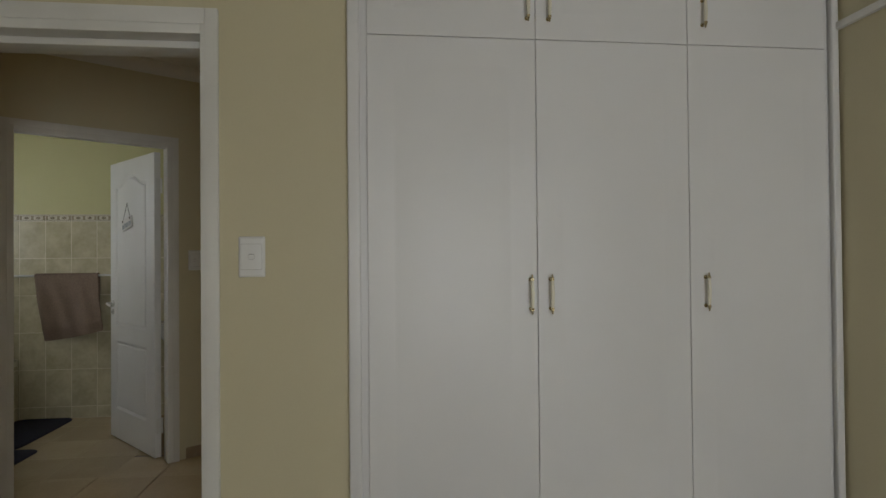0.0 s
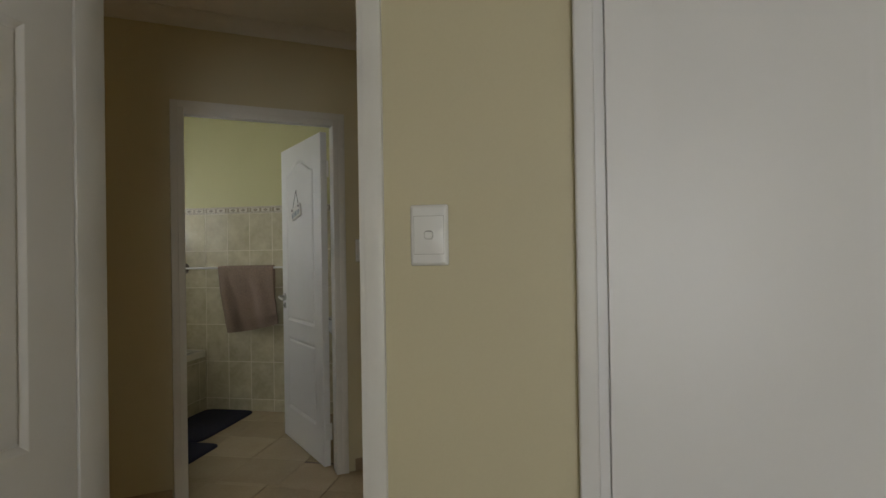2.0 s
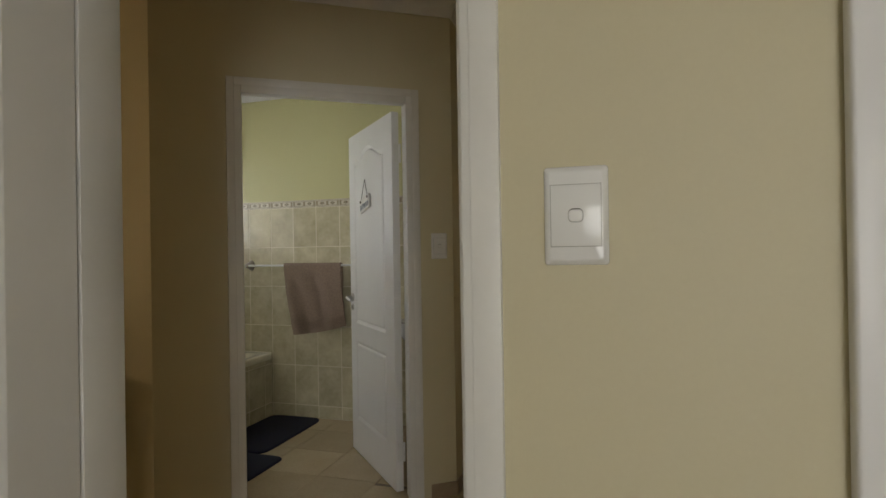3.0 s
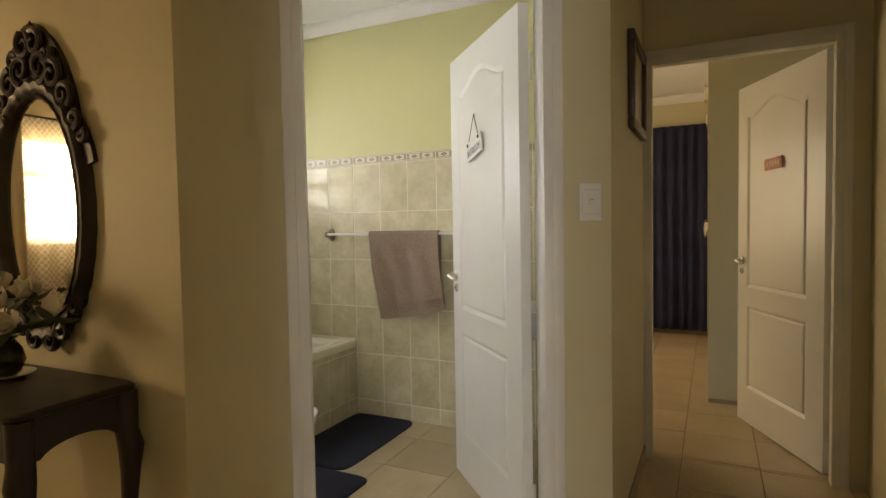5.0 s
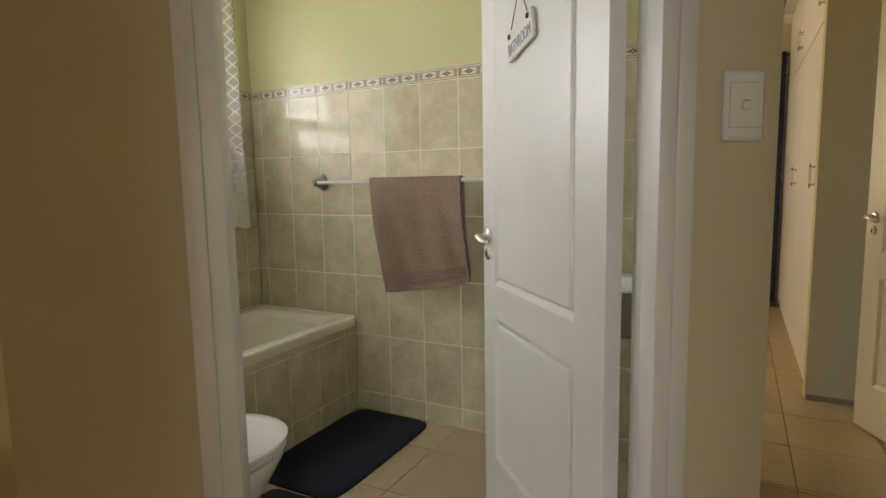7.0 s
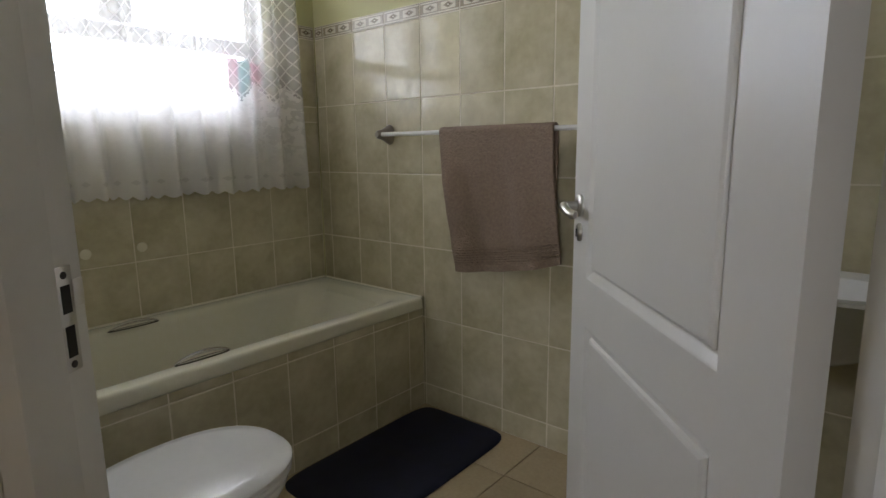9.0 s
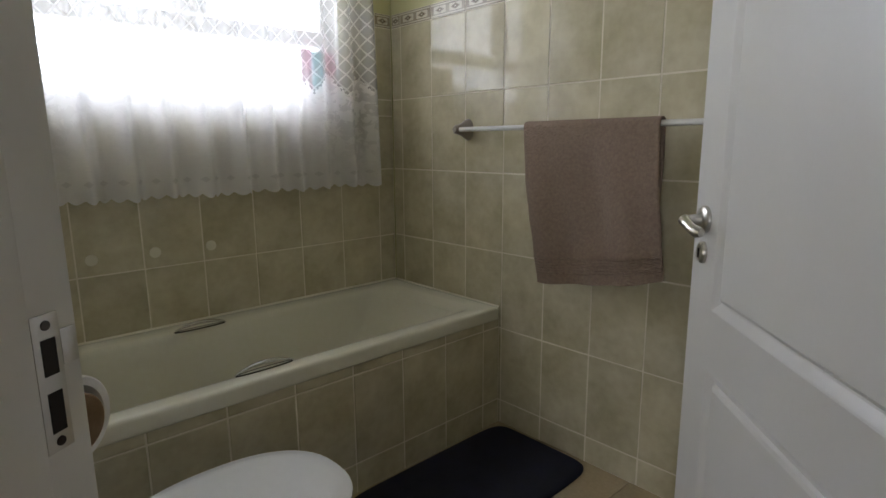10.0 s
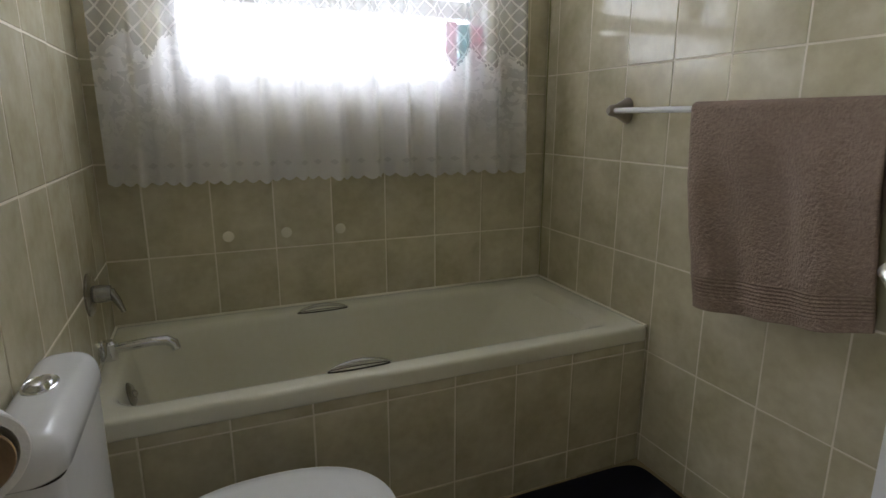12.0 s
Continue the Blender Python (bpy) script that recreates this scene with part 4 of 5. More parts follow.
SIGN = empty("door_sign", D_BATH.matrix_basis @ pose(0.347, 0, 1.585, 0, -11, 0), "small white wooden bathroom sign hung on the door by a cord", "sign")
part("board", slab(-0.088, 0.088, -0.014, -0.003, -0.042, 0.042, 0.004), mottled("white washed wood", (0.70, 0.68, 0.63), (0.79, 0.77, 0.72), 20, 90, 0.6, bump=0.1), SIGN)
text_mesh("BATHROOM", 0.032, pose(0, -0.0145, -0.014, 90, 0, 0) @ Matrix.Diagonal((0.88, 1.5, 1, 1)), GREYT, SIGN, "grey painted capital letters")
part("cord", merge(tube([(-0.065, -0.012, 0.028), (0.012, -0.005, 0.145)], 0.0016, 6), tube([(0.065, -0.012, 0.028), (0.012, -0.005, 0.145)], 0.0016, 6)), ROPE, SIGN, "thin dark cord")
for x in (-0.065, 0.065):
    part("button", lathe([(0.008, 0), (0.008, 0.003), (0.003, 0.005)], 14, pose(x, -0.014, 0.026, 90, 0, 0)), ROPE, SIGN, "dark button on the cord")
part("nail", lathe([(0.004, 0), (0.004, 0.004), (0.001, 0.006)], 10, pose(0.012, -0.0005, 0.146, 90, 0, 0)), SATIN, SIGN)

PLAQ = empty("door_plaque", D_TWO.matrix_basis @ pose(0.392, 0, 1.553, 0, -2, 0), "small pink name plaque on the far bedroom door", "sign")
part("board", slab(-0.085, 0.085, -0.012, -0.0035, -0.032, 0.032, 0.003), PINK, PLAQ)
random.seed(9)
for k in range(5):
    part("mark", slab(-0.05 + k * 0.026 - 0.008, -0.05 + k * 0.026 + 0.008, -0.0135, -0.0121, -0.014 + random.uniform(-0.004, 0.004), 0.014 + random.uniform(-0.004, 0.004), 0.0005), plain("plaque mark", (0.75, 0.62, 0.52), 0.6), PLAQ, "pale worn marks on the plaque")

STRIKE = empty("strike_plate", SLANT @ pose(0.4085, 0.041, 0.955), "worn steel strike plate let into the door frame", "strike plate")
part("plate", merge(slab(0.0003, 0.0025, -0.014, 0.010, -0.054, 0.060, 0.0005), slab(0.0003, 0.0025, 0.0102, 0.025, 0.014, 0.044, 0.0005)), SATIN, STRIKE)
part("latch_slot", slab(0.0024, 0.0030, -0.008, 0.005, 0.010, 0.040, 0), BLACK, STRIKE, "dark latch slot")
part("bolt_slot", slab(0.0024, 0.0030, -0.008, 0.005, -0.038, -0.004, 0), BLACK, STRIKE, "dark bolt slot")
for z in (0.051, -0.046):
    part("screw", lathe([(0.0042, 0), (0.004, 0.001), (0.001, 0.0012)], 12, pose(0.0025, -0.002, z, 0, 90, 0)), DARKW, STRIKE, "rusty screw head")

KEEP = empty("strike_plate", pose(-0.5045, 2.140, 1.150), "small dark strike plate on the bedroom door frame", "strike plate")
part("plate", slab(-0.0012, -0.0002, -0.030, 0.004, -0.030, 0.004, 0.0003), FRAMEW, KEEP, "painted-over plate")
part("latch_slot", slab(-0.0016, -0.0011, -0.024, 0.000, -0.012, 0.001, 0), BLACK, KEEP, "dark latch slot")

# ---- windows and curtains ----
GLASSM, gn, gl, gb = mat("clear window glass", 0.02)
gb.inputs["Transmission Weight"].default_value, gb.inputs["IOR"].default_value = 1.0, 1.45
gb.inputs["Base Color"].default_value = (0.97, 0.98, 0.98, 1)


def window(name, m, w, h, bars_x, bars_z, label, bar=0.028):
    """A white framed window, x 0..w, z 0..h, centred on y 0, with bars at the given places."""
    top = empty(name, m, label, "window", "", "structure")
    f = 0.045
    for a in ((0, w, 0, f), (0, w, h - f, h), (0, f, f, h - f), (w - f, w, f, h - f)):
        part("window_frame", slab(a[0], a[1], -0.025, 0.025, a[2], a[3], 0.003), WHITE, top)
    for x, z0, z1 in bars_x:
        part("mullion", slab(x - bar, x + bar, -0.022, 0.022, z0, z1, 0.003), WHITE, top)
    for z in bars_z:
        part("transom", slab(f, w - f, -0.022, 0.022, z - 0.032, z + 0.032, 0.003), WHITE, top)
    g = part("pane", slab(f * 0.5, w - f * 0.5, -0.003, 0.003, f * 0.5, h - f * 0.5, 0), GLASSM, top, smooth=False)
    g.visible_shadow = False
    part("window_sill", slab(-0.02, w + 0.02, -0.10, -0.026, -0.02, 0.008, 0.004), WHITE, top)
    return top


window("window_bathroom", pose(-3.70, 3.803, 1.272, 0, 0, 90), 1.134, 0.866, [(0.560, 0.345, 0.82)], [0.306], "white framed bathroom window with a wide lower pane", 0.060)
for nm, a in (("reveal", (3.8003, 3.806, 1.2703, 2.1397)), ("reveal", (4.934, 4.9397, 1.2703, 2.1397)), ("reveal", (3.8062, 4.9338, 1.2703, 1.2757)), ("reveal", (3.8062, 4.9338, 2.134, 2.1397))):
    structure("trim", slab(-3.800, -3.608, a[0], a[1], a[2], a[3], 0), WHITE, "white painted window reveal", "window reveal")
window("window_living", pose(-6.27, 0.77, 1.15, 0, 0, 90), 0.98, 0.95, [], [0.62], "white framed living room window")
window("window_bedroom", pose(1.675, -2.27, 0.25, 0, 0, 180), 1.45, 1.85, [(0.725, 0.045, 1.8)], [], "white framed wide bedroom window")
# unseen window, added only as the way in for the far bedroom fill
window("unseen_window_two", pose(-3.37, 6.22, 0.9, 0, 0, 90), 1.6, 1.2, [(0.8, 0.045, 1.15)], [], "added unseen window that lets fill light into the far bedroom")


def lace(name, trellis_from, size):
    """Net curtain cloth: a diamond mesh above, a closer floral net lower down."""
    m, n, l, b = mat(name, 0.9)
    out = n["Material Output"]
    tc = n.new("ShaderNodeTexCoord")
    sep = n.new("ShaderNodeSeparateXYZ")
    l.new(tc.outputs["UV"], sep.inputs[0])

    def math_(op, a, b_=None, c=None):
        q = n.new("ShaderNodeMath")
        q.operation = op
        for i, v in enumerate((a, b_, c)):
            if v is None:
                continue
            if isinstance(v, (int, float)):
                q.inputs[i].default_value = v
            else:
                l.new(v, q.inputs[i])
        return q.outputs[0]

    u, v = sep.outputs["X"], sep.outputs["Y"]
    p = math_("ADD", math_("MULTIPLY", u, 1 / size), math_("MULTIPLY", v, 0.9 / size))
    q = math_("SUBTRACT", math_("MULTIPLY", u, 1 / size), math_("MULTIPLY", v, 0.9 / size))
    da = math_("ABSOLUTE", math_("SUBTRACT", math_("FRACT", p), 0.5))
    db = math_("ABSOLUTE", math_("SUBTRACT", math_("FRACT", q), 0.5))
    line = math_("GREATER_THAN", math_("MAXIMUM", da, db), 0.43)
    noi = n.new("ShaderNodeTexNoise")
    noi.inputs["Scale"].default_value, noi.inputs["Detail"].default_value, noi.inputs["Distortion"].default_value = 26, 3, 1.4
    vor = n.new("ShaderNodeTexVoronoi")
    vor.inputs["Scale"].default_value = 17
    l.new(tc.outputs["UV"], vor.inputs["Vector"])
    l.new(tc.outputs["UV"], noi.inputs["Vector"])
    # the net turns from trellis to closed floral work along an uneven line of arches
    wave = math_("MULTIPLY", math_("ABSOLUTE", math_("SINE", math_("MULTIPLY", u, 19.0))), 0.07)
    ragged = math_("MULTIPLY", math_("SUBTRACT", noi.outputs["Fac"], 0.5), 0.10)
    up = math_("GREATER_THAN", math_("ADD", v, ragged), math_("ADD", wave, trellis_from))
    # sprays: petals round scattered centres, gathered in the upper part of the closed work
    spray = math_("GREATER_THAN", math_("SUBTRACT", noi.outputs["Fac"], math_("MULTIPLY", vor.outputs["Distance"], 0.30)), 0.335)
    gather = n.new("ShaderNodeMapRange")
    gather.inputs["From Min"].default_value, gather.inputs["From Max"].default_value = 0.08, 0.34
    gather.inputs["To Min"].default_value, gather.inputs["To Max"].default_value = 0.15, 1.0
    l.new(v, gather.inputs["Value"])
    edge = n.new("ShaderNodeMapRange")          # the sprays stand thickest towards the side borders
    edge.inputs["From Min"].default_value, edge.inputs["From Max"].default_value = 0.45, 0.70
    edge.inputs["To Min"].default_value, edge.inputs["To Max"].default_value = 0.05, 0.22
    l.new(math_("ABSOLUTE", math_("SUBTRACT", u, 0.84)), edge.inputs["Value"])
    # a row of small openings above the hem
    dot = math_("LESS_THAN", math_("ADD", math_("ABSOLUTE", math_("SUBTRACT", math_("FRACT", math_("MULTIPLY", u, 17.0)), 0.5)), math_("MULTIPLY", math_("ABSOLUTE", math_("SUBTRACT", v, 0.050)), 26.0)), 0.26)
    gaps = math_("MAXIMUM", math_("MULTIPLY", math_("SUBTRACT", 1.0, spray), math_("MULTIPLY", gather.outputs[0], edge.outputs[0])), math_("MULTIPLY", dot, 0.13))
    low_cover = math_("SUBTRACT", 0.985, gaps)
    up_cover = math_("ADD", 0.40, math_("MULTIPLY", line, 0.34))
    cover = math_("ADD", math_("MULTIPLY", up, up_cover), math_("MULTIPLY", math_("SUBTRACT", 1.0, up), low_cover))
    cloth = n.new("ShaderNodeMixShader")
    dif, tra = n.new("ShaderNodeBsdfDiffuse"), n.new("ShaderNodeBsdfTranslucent")
    dif.inputs[0].default_value = tra.inputs[0].default_value = (0.90, 0.89, 0.885, 1)
    l.new(math_("SUBTRACT", 0.40, math_("MULTIPLY", up, 0.32)), cloth.inputs[0])
    l.new(dif.outputs[0], cloth.inputs[1]), l.new(tra.outputs[0], cloth.inputs[2])
    clear = n.new("ShaderNodeBsdfTransparent")
    mix = n.new("ShaderNodeMixShader")
    l.new(cover, mix.inputs[0]), l.new(clear.outputs[0], mix.inputs[1]), l.new(cloth.outputs[0], mix.inputs[2])
    l.new(mix.outputs[0], out.inputs["Surface"])
    return m


def net_curtain(w, h, folds, depth, scallop, seed):
    """A hanging net: x 0..w, z 0 (hem) to h, folds towards -y; scalloped hem; UV in metres of cloth."""
    bm = bmesh.new()
    uv = bm.loops.layers.uv.new("UVMap")
    nx, nz = int(w * 240), 26
    rows = []
    for k in range(nz + 1):
        row = []
        for i in range(nx + 1):
            x = w * i / nx
            ph = folds * 2 * math.pi * x / w
            z = h * (k / nz)
            amp = depth * (0.35 + 0.65 * (1 - k / nz)) * (0.75 + 0.5 * noise.noise(Vector((x * 4, 0, seed))))
            ph += 1.5 * noise.noise(Vector((x * 3, k * 0.02, seed)))
            y = amp * (0.85 * math.sin(ph) + 0.25 * math.sin(2 * ph + 0.9))
            if k == 0:
                z -= scallop * abs(math.sin(math.pi * x / 0.040)) + 0.006 * noise.noise(Vector((x * 6, 1, seed)))
            row.append((bm.verts.new((x, y, z)), (x * 1.15, z)))
        rows.append(row)
    for a, b in zip(rows, rows[1:]):
        for i in range(nx):
            f = bm.faces.new((a[i][0], a[i + 1][0], b[i + 1][0], b[i][0]))
            for lp, c in zip(f.loops, (a[i][1], a[i + 1][1], b[i + 1][1], b[i][1])):
                lp[uv].uv = c
    return bm


LACE = lace("white lace net", 0.37, 0.054)
LC = empty("lace_curtain", pose(-3.534, 3.615, 0.975, 0, 0, 90), "white lace net curtain with scalloped hem over the bathroom window", "curtain")
part("net", net_curtain(1.46, 1.22, 12, 0.048, 0.013, 2.0), LACE, LC)
part("curtain_wire", tube([(-0.02, 0, 1.205), (1.48, 0, 1.205)], 0.004, 8), WHITE, LC, "thin white curtain wire")
LV = empty("lace_curtain", pose(-6.13, 0.35, 0.05, 0, 0, 90), "long white lace net curtain in the living room", "curtain")
part("net", net_curtain(2.3, 2.2, 14, 0.03, 0.0, 7.0), LACE, LV)
part("curtain_rod", tube([(-0.05, 0, 2.21), (2.35, 0, 2.21)], 0.010, 8), DARKW, LV)


def drape(w, h, folds, depth, seed):
    bm = bmesh.new()
    nx, nz, rows = int(folds * 14), 20, []
    for k in range(nz + 1):
        row = []
        for i in range(nx + 1):
            x = w * i / nx
            d = 1 - k / nz
            y = depth * (0.6 + 0.4 * d) * math.sin(folds * 2 * math.pi * x / w + 1.6 * noise.noise(Vector((x * 3, d * 0.6, seed)))) + 0.012 * noise.noise(Vector((x * 7, d, seed)))
            row.append(bm.verts.new((x, y, h * k / nz)))
        rows.append(row)
    for a, b in zip(rows, rows[1:]):
        for i in range(nx):
            bm.faces.new((a[i], a[i + 1], b[i + 1], b[i]))
    return bm


BD = empty("curtain", pose(-6.09, 1.80, 0.05, 0, 0, 90), "long beige drape beside the living room window", "curtain")
bd = part("drape", drape(1.3, 2.2, 10, 0.035, 9.0), mottled("beige drape cloth", (0.50, 0.43, 0.30), (0.58, 0.51, 0.37), 5, 200, 0.9, bump=0.2), BD)
mod = bd.modifiers.new("thickness", "SOLIDIFY")
mod.thickness = 0.004
NC = empty("curtain", pose(-2.45, 8.70, 0.06), "long navy blue curtain hanging closed at the far window", "curtain")
c = part("drape", drape(1.61, 2.21, 15, 0.028, 4.0), NAVY, NC)
mod = c.modifiers.new("thickness", "SOLIDIFY")
mod.thickness = 0.004
part("curtain_rod", tube([(-0.1, 0.03, 2.19), (1.63, 0.03, 2.19)], 0.012, 10), DARKW, NC)

# far bedroom wardrobe: doors face the passage
W2 = empty("wardrobe", Matrix(), "white built-in wardrobe with brass handles in the far bedroom", "wardrobe")
part("carcass", slab(-0.792, -0.20, 6.432, 8.79, 0.0, 2.59, 0), CUPB, W2)
TURN2 = pose(-0.812, 0, 0, 0, 0, -90)
for i in range(4):
    a = 6.45 + i * 0.585
    for z0, z1, hz in ((0.08, 1.98, (1.13, 1.25)), (1.99, 2.55, (2.07, 2.19))):
        bm = grooved_door(-(a + 0.582), -a, z0, z1, 0.0)
        d = part("door", bm, CUPB, W2, "", TURN2)
        hx = -(a + 0.03) if i % 2 == 0 else -(a + 0.55)
        pull(d, hx, 0.0, *hz)

# pastel plastic pouches hung at the side of the bathroom window
POUCH = empty("hanging_pouch", pose(-3.645, 4.775, 1.305, 0, 0, 90), "pink and turquoise printed plastic pouch hung at the window", "pouch")
for k, (c0, c1) in enumerate((((0.85, 0.42, 0.55), (0.92, 0.66, 0.74)), ((0.16, 0.50, 0.58), (0.40, 0.70, 0.74)), ((0.80, 0.20, 0.36), (0.90, 0.60, 0.66)))):
    m_, n_, l_, b_ = mat("pouch print", 0.3)
    nz = n_.new("ShaderNodeTexNoise")
    nz.inputs["Scale"].default_value, nz.inputs["Detail"].default_value = 22, 2
    rp = n_.new("ShaderNodeValToRGB")
    rp.color_ramp.interpolation = "CONSTANT"
    rp.color_ramp.elements[0].color, rp.color_ramp.elements[1].color = (*c0, 1), (*c1, 1)
    rp.color_ramp.elements[1].position = 0.5
    tcx = n_.new("ShaderNodeTexCoord")
    l_.new(tcx.outputs["Object"], nz.inputs["Vector"]), l_.new(nz.outputs["Fac"], rp.inputs[0]), l_.new(rp.outputs[0], b_.inputs["Base Color"])
    b_.inputs["Transmission Weight"].default_value = 0.0
    part("panel", slab(k * 0.052, k * 0.052 + 0.049, -0.006 - 0.003 * (k % 2), 0.004, 0.0, 0.225 - 0.008 * k, 0.002), m_, POUCH)

# skirting
def skirting(name, p, q, h=0.075):
    dx, dy = q[0] - p[0], q[1] - p[1]
    return structure(name, slab(0, math.hypot(dx, dy), -0.009, -0.0005, 0.0, h, 0.002), SKIRT, "brown glazed tile skirting", "skirting", pose(p[0], p[1], 0, 0, 0, math.degrees(math.atan2(dy, dx))))


SD = Vector((math.cos(radians(SL_A)), math.sin(radians(SL_A))))
skirting("baseboard_slanted_left", SL_P, tuple(Vector(SL_P) + SD * (0.345 - SL_U)))
skirting("baseboard_slanted_right", tuple(Vector(SL_P) + SD * (1.289 - SL_U)), SL_Q)
skirting("baseboard_corridor_west", SL_Q, (-1.108, 5.19))
skirting("baseboard_mirror", (-6.2, 3.36), SL_P)
skirting("baseboard_stub", (-0.81, 6.33), (0.9, 6.33), 0.03)
skirting("baseboard_bedroom_two", (-3.3, 8.80), (-0.82, 8.80))

# ---- tiles, last ----
TILE_MESH = {}


def tile_mesh(w, h, th, material):
    """A glazed tile, corner at the origin, x 0..w, y 0..h, face at z th with an eased rim."""
    key = (round(w, 4), round(h, 4), th, material.name)
    if key not in TILE_MESH:
        e = min(0.002, th * 0.5)
        me = bpy.data.meshes.new("tile")
        vs = [(0, 0, 0), (w, 0, 0), (w, h, 0), (0, h, 0), (0, 0, th - e * 0.6), (w, 0, th - e * 0.6), (w, h, th - e * 0.6), (0, h, th - e * 0.6), (e, e, th), (w - e, e, th), (w - e, h - e, th), (e, h - e, th)]
        fs = [(0, 1, 5, 4), (1, 2, 6, 5), (2, 3, 7, 6), (3, 0, 4, 7), (4, 5, 9, 8), (5, 6, 10, 9), (6, 7, 11, 10), (7, 4, 8, 11), (8, 9, 10, 11)]
        me.from_pydata(vs, [], fs)
        me.materials.append(material)
        TILE_MESH[key] = me
    return TILE_MESH[key]


def tiles(parent, m, us, vs, joint, th, material, keep=None):
    """Tiles between the joint lines us and vs in the plane m (x along, y up, z out)."""
    inv = parent.matrix_basis.inverted()
    for a, b in zip(us, us[1:]):
        for c, d in zip(vs, vs[1:]):
            if b - a < 0.012 or d - c < 0.012 or (keep and not keep((a + b) / 2, (c + d) / 2)):
                continue
            ob = new("tile", tile_mesh(b - a - joint, d - c - joint, th, material))
            ob.parent = parent
            wob = pose(0, 0, random.uniform(-0.0003, 0.0003), random.uniform(-0.12, 0.12), random.uniform(-0.12, 0.12), 0)
            ob.matrix_basis = inv @ m @ Matrix.Translation((a + joint / 2, c + joint / 2, 0)) @ wob


def lines(lo, hi, start, pitch):
    out, k = [lo], math.ceil((lo - start) / pitch + 0.02)
    while start + k * pitch < hi - 0.012:
        out.append(start + k * pitch)
        k += 1
    return out + [hi]


random.seed(3)
ROWS = [0.0, 0.100, 0.410, 0.720, 1.030, 1.340, 1.650]
JW = 0.0046


def tiled_panel(name, m, u0, u1, start, label, rows=ROWS, border=True, keep=None):
    """A grout bed on a wall with wall tiles on it and a border course on top."""
    top_z = rows[-1] + (0.058 if border else 0)
    bed = structure(name, slab(u0, u1, rows[0], top_z, 0.0005, 0.0079, 0), GROUTW, label, "wall tiling", m)
    us = lines(u0, u1, start, 0.2030)
    tiles(bed, m @ Matrix.Translation((0, 0, 0.0005)), us, rows, JW, 0.0085, WALLT, keep)
    if border:
        for a, b in zip(us, us[1:]):
            if b - a > 0.03:
                border_tile(bed, m @ Matrix.Translation((a + JW / 2, rows[-1] + 0.001, 0.0005)), b - a - JW, 0.055)
    return bed


BT_MESH = {}


def border_tile(bed, m, w, h):
    key = round(w, 4)
    if key not in BT_MESH:
        bm = bmesh.new()
        box(bm, 0, w, 0, h, 0, 0.0085)
        n0 = len(bm.faces)
        bm.faces.ensure_lookup_table()

        def flat(pts, z):
            vs = [bm.verts.new((x, y, z)) for x, y in pts]
            f = bm.faces.new(vs)
            f.material_index = 1

        for y0, y1 in ((0.004, 0.009), (h - 0.009, h - 0.004)):
            flat([(0.002, y0), (w - 0.002, y0), (w - 0.002, y1), (0.002, y1)], 0.0089)
        for cx in ((w * 0.27, w * 0.73) if w > 0.12 else (w * 0.5,)):
            ww = min(0.036, w * 0.34)
            flat([(cx - ww, h / 2 - 0.011), (cx - ww + 0.004, h / 2 - 0.014), (cx + ww - 0.004, h / 2 - 0.014), (cx + ww, h / 2 - 0.011), (cx + ww, h / 2 + 0.011), (cx + ww - 0.004, h / 2 + 0.014), (cx - ww + 0.004, h / 2 + 0.014), (cx - ww, h / 2 + 0.011)], 0.0088)
            for s, z, mi in ((1.0, 0.0090, 0), (0.62, 0.0092, 2), (0.26, 0.0094, 1)):
                f = bm.faces.new([bm.verts.new((x, y, z)) for x, y in ((cx - 0.027 * s, h / 2), (cx, h / 2 - 0.012 * s), (cx + 0.027 * s, h / 2), (cx, h / 2 + 0.012 * s))])
                f.material_index = mi
        me = bpy.data.meshes.new("border_tile")
        bm.to_mesh(me)
        bm.free()
        me.materials.append(BORDER), me.materials.append(BORDERL), me.materials.append(BORDERD)
        BT_MESH[key] = me
    ob = new("border_tile", BT_MESH[key])
    ob.parent = bed
    ob.matrix_basis = bed.matrix_basis.inverted() @ m


def upright(p, ang):
    """A wall plane: x along the wall, y up, z out of it; ang is the direction of x."""
    return pose(p[0], p[1], 0, 90, 0, ang)


# towel wall: u runs with x
tiled_panel("tiling_towel_wall", upright((0, 5.215), 0), -3.590, -1.235, -2.513, "marbled beige wall tiles with a patterned border course")
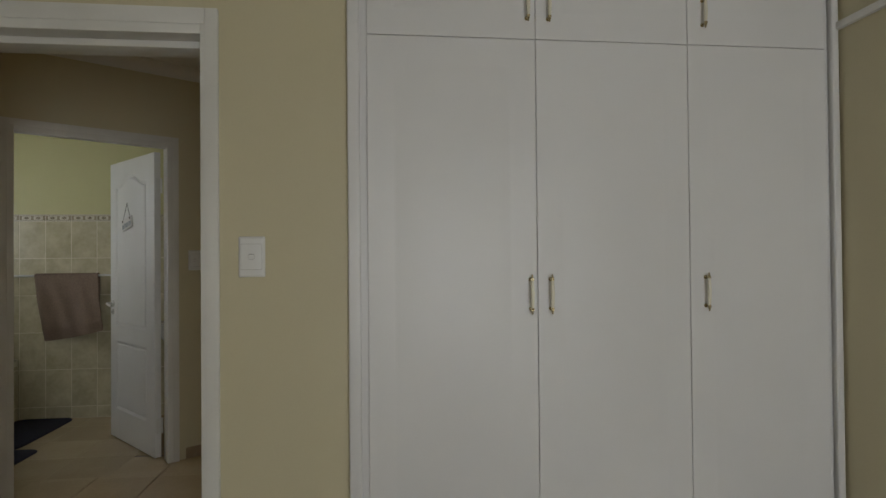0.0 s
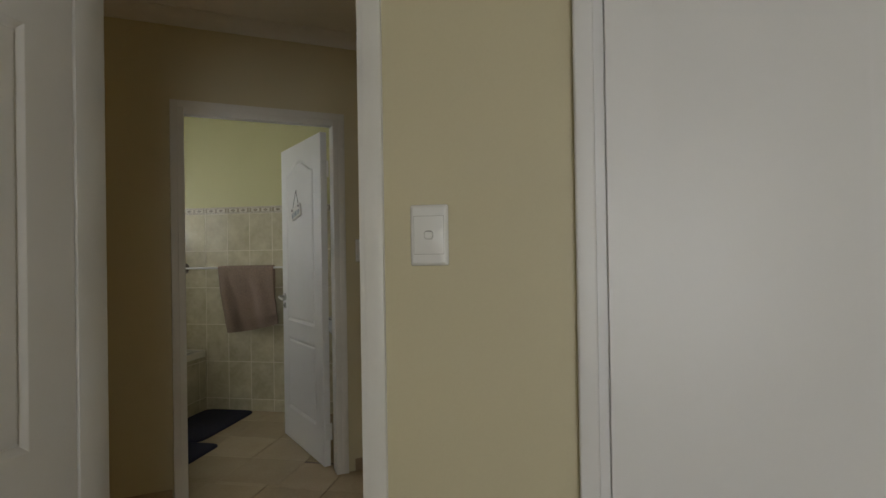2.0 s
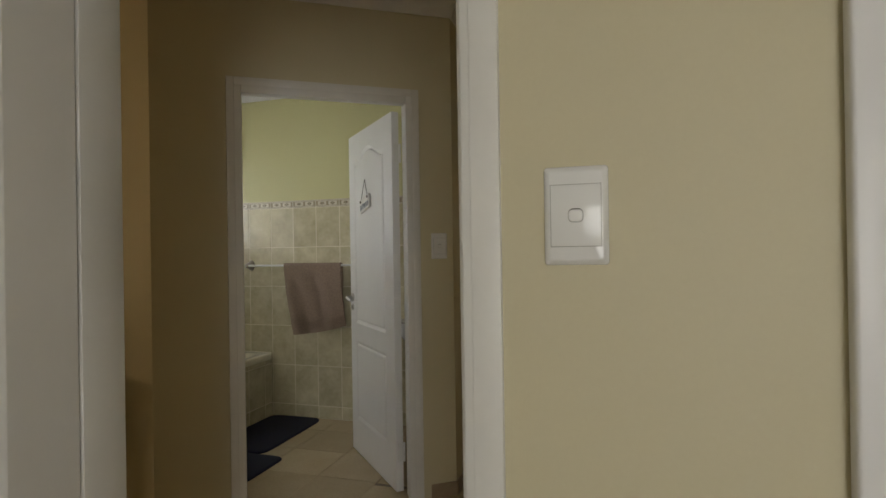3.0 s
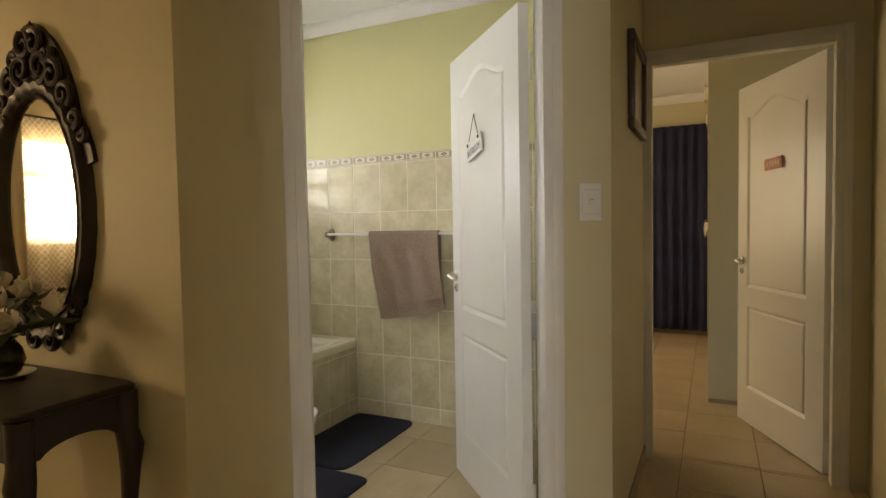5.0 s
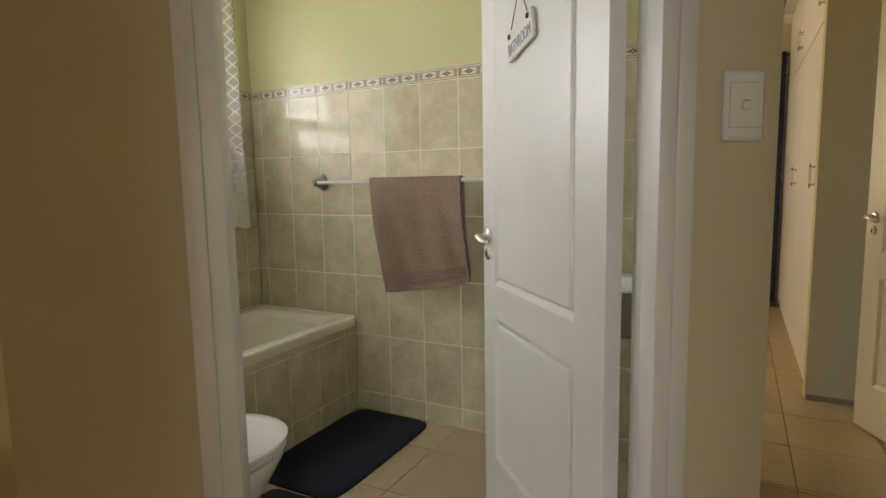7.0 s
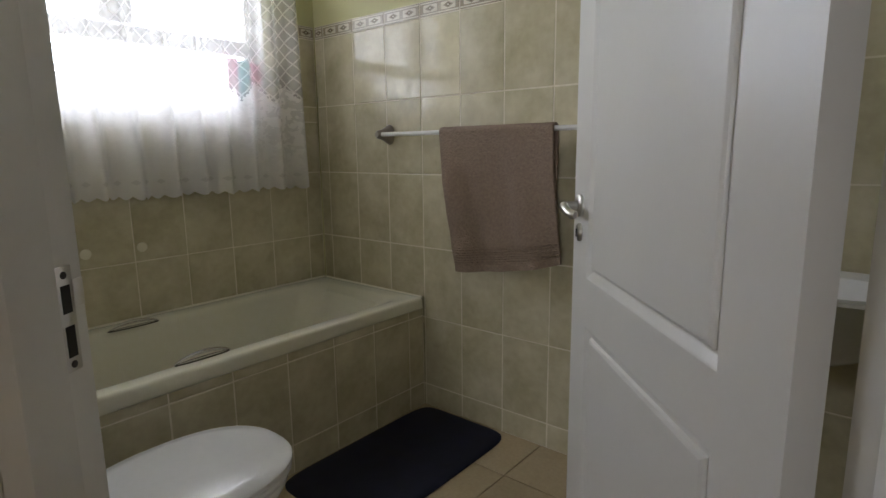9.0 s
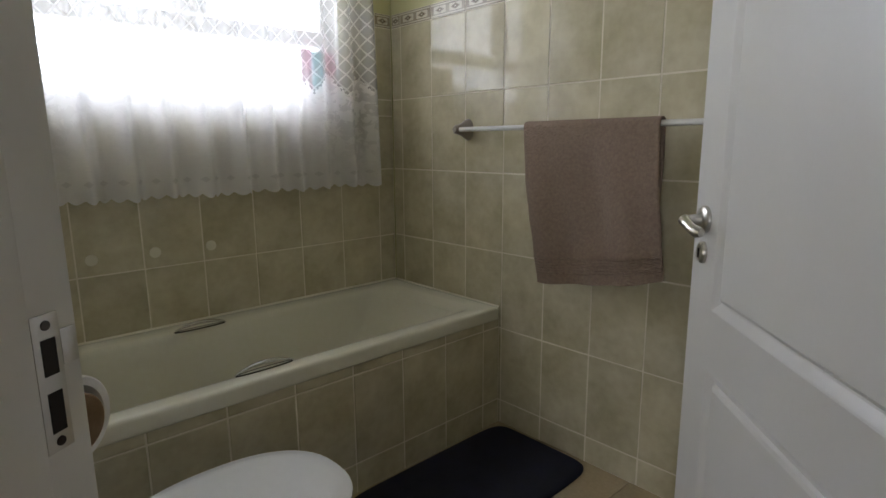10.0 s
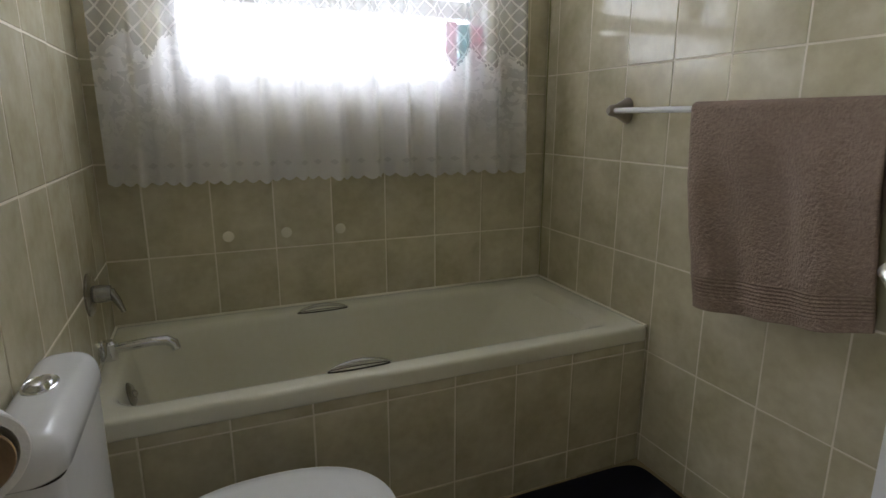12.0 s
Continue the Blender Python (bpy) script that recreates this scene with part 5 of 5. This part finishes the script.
# window wall: u runs with y
WIN = upright((-3.604, 0), 90)
tiled_panel("tiling_window_wall", WIN, 3.572, 5.203, 5.117, "marbled beige wall tiles below the bathroom window", rows=[0.0, 0.100, 0.410, 0.720, 1.030, 1.268], border=False)
tiled_panel("tiling_window_side", WIN, 4.946, 5.203, 5.117, "marbled beige wall tiles beside the bathroom window", rows=[1.2685, 1.340, 1.650], border=True)
tiled_panel("tiling_window_side_two", WIN, 3.572, 3.797, 5.117, "marbled beige wall tiles beside the bathroom window", rows=[1.2685, 1.340, 1.650], border=True)
# tap wall: faces +y, u runs with -x
tiled_panel("tiling_tap_wall", upright((0, 3.566), 180), 2.205, 3.590, 2.40, "marbled beige wall tiles behind the bath taps")
# bath panel: faces +x, u runs with y
structure("bath_panel_wall", slab(-2.985, -2.936, 3.575, 5.205, 0.0, 0.452, 0), GROUTW, "tiled bath panel support wall", "bath panel")
tiled_panel("tiling_bath_panel", upright((-2.936, 0), 90), 3.58, 5.203, 5.111, "marbled beige tiles on the bath panel", rows=[0.0, 0.105, 0.415, 0.458], border=False)
# floors
FL = pose(0, 0, -0.0045)
hall_x, hall_y = lines(-6.15, -0.15, -0.93, 0.36), lines(2.24, 5.26, 5.285, 0.37)


def in_hall(x, y):
    if x < -3.2:
        return False
    edge = SL_P[1] + (x - SL_P[0]) * math.tan(radians(SL_A))
    return y < 3.40 if x < -2.4 else (y < edge + 0.42 if x < -1.3 else True)


tiles(FLOOR, FL, hall_x, hall_y, 0.004, 0.0060, FLOORT, in_hall)
tiles(FLOOR, FL, lines(-2.01, 0.0, -0.93, 0.36), lines(5.26, 8.78, 5.285, 0.385), 0.004, 0.0060, FLOORT)


def in_bath(x, y):
    edge = SL_P[1] + (x - SL_P[0]) * math.tan(radians(SL_A))
    return y > edge + 0.16 and x > -2.95 and (y > 3.5)


tiles(FLOOR, FL, lines(-2.99, -1.19, -2.335, 0.375), lines(3.55, 5.212, 4.58, 0.372), 0.004, 0.0058, FLOORT, in_bath)
structure("floor_bedroom", slab(-1.5, 1.775, -2.2, 2.235, -0.003, 0.0005, 0), mottled("beige bedroom carpet", (0.34, 0.28, 0.20), (0.42, 0.35, 0.26), 6, 300, 0.95, bump=0.6), "plain beige bedroom floor", "floor")
structure("floor_living", slab(-6.2, -3.2, -1.6, 3.36, -0.003, 0.0012, 0), FLOORT, "plain beige living room floor", "floor")
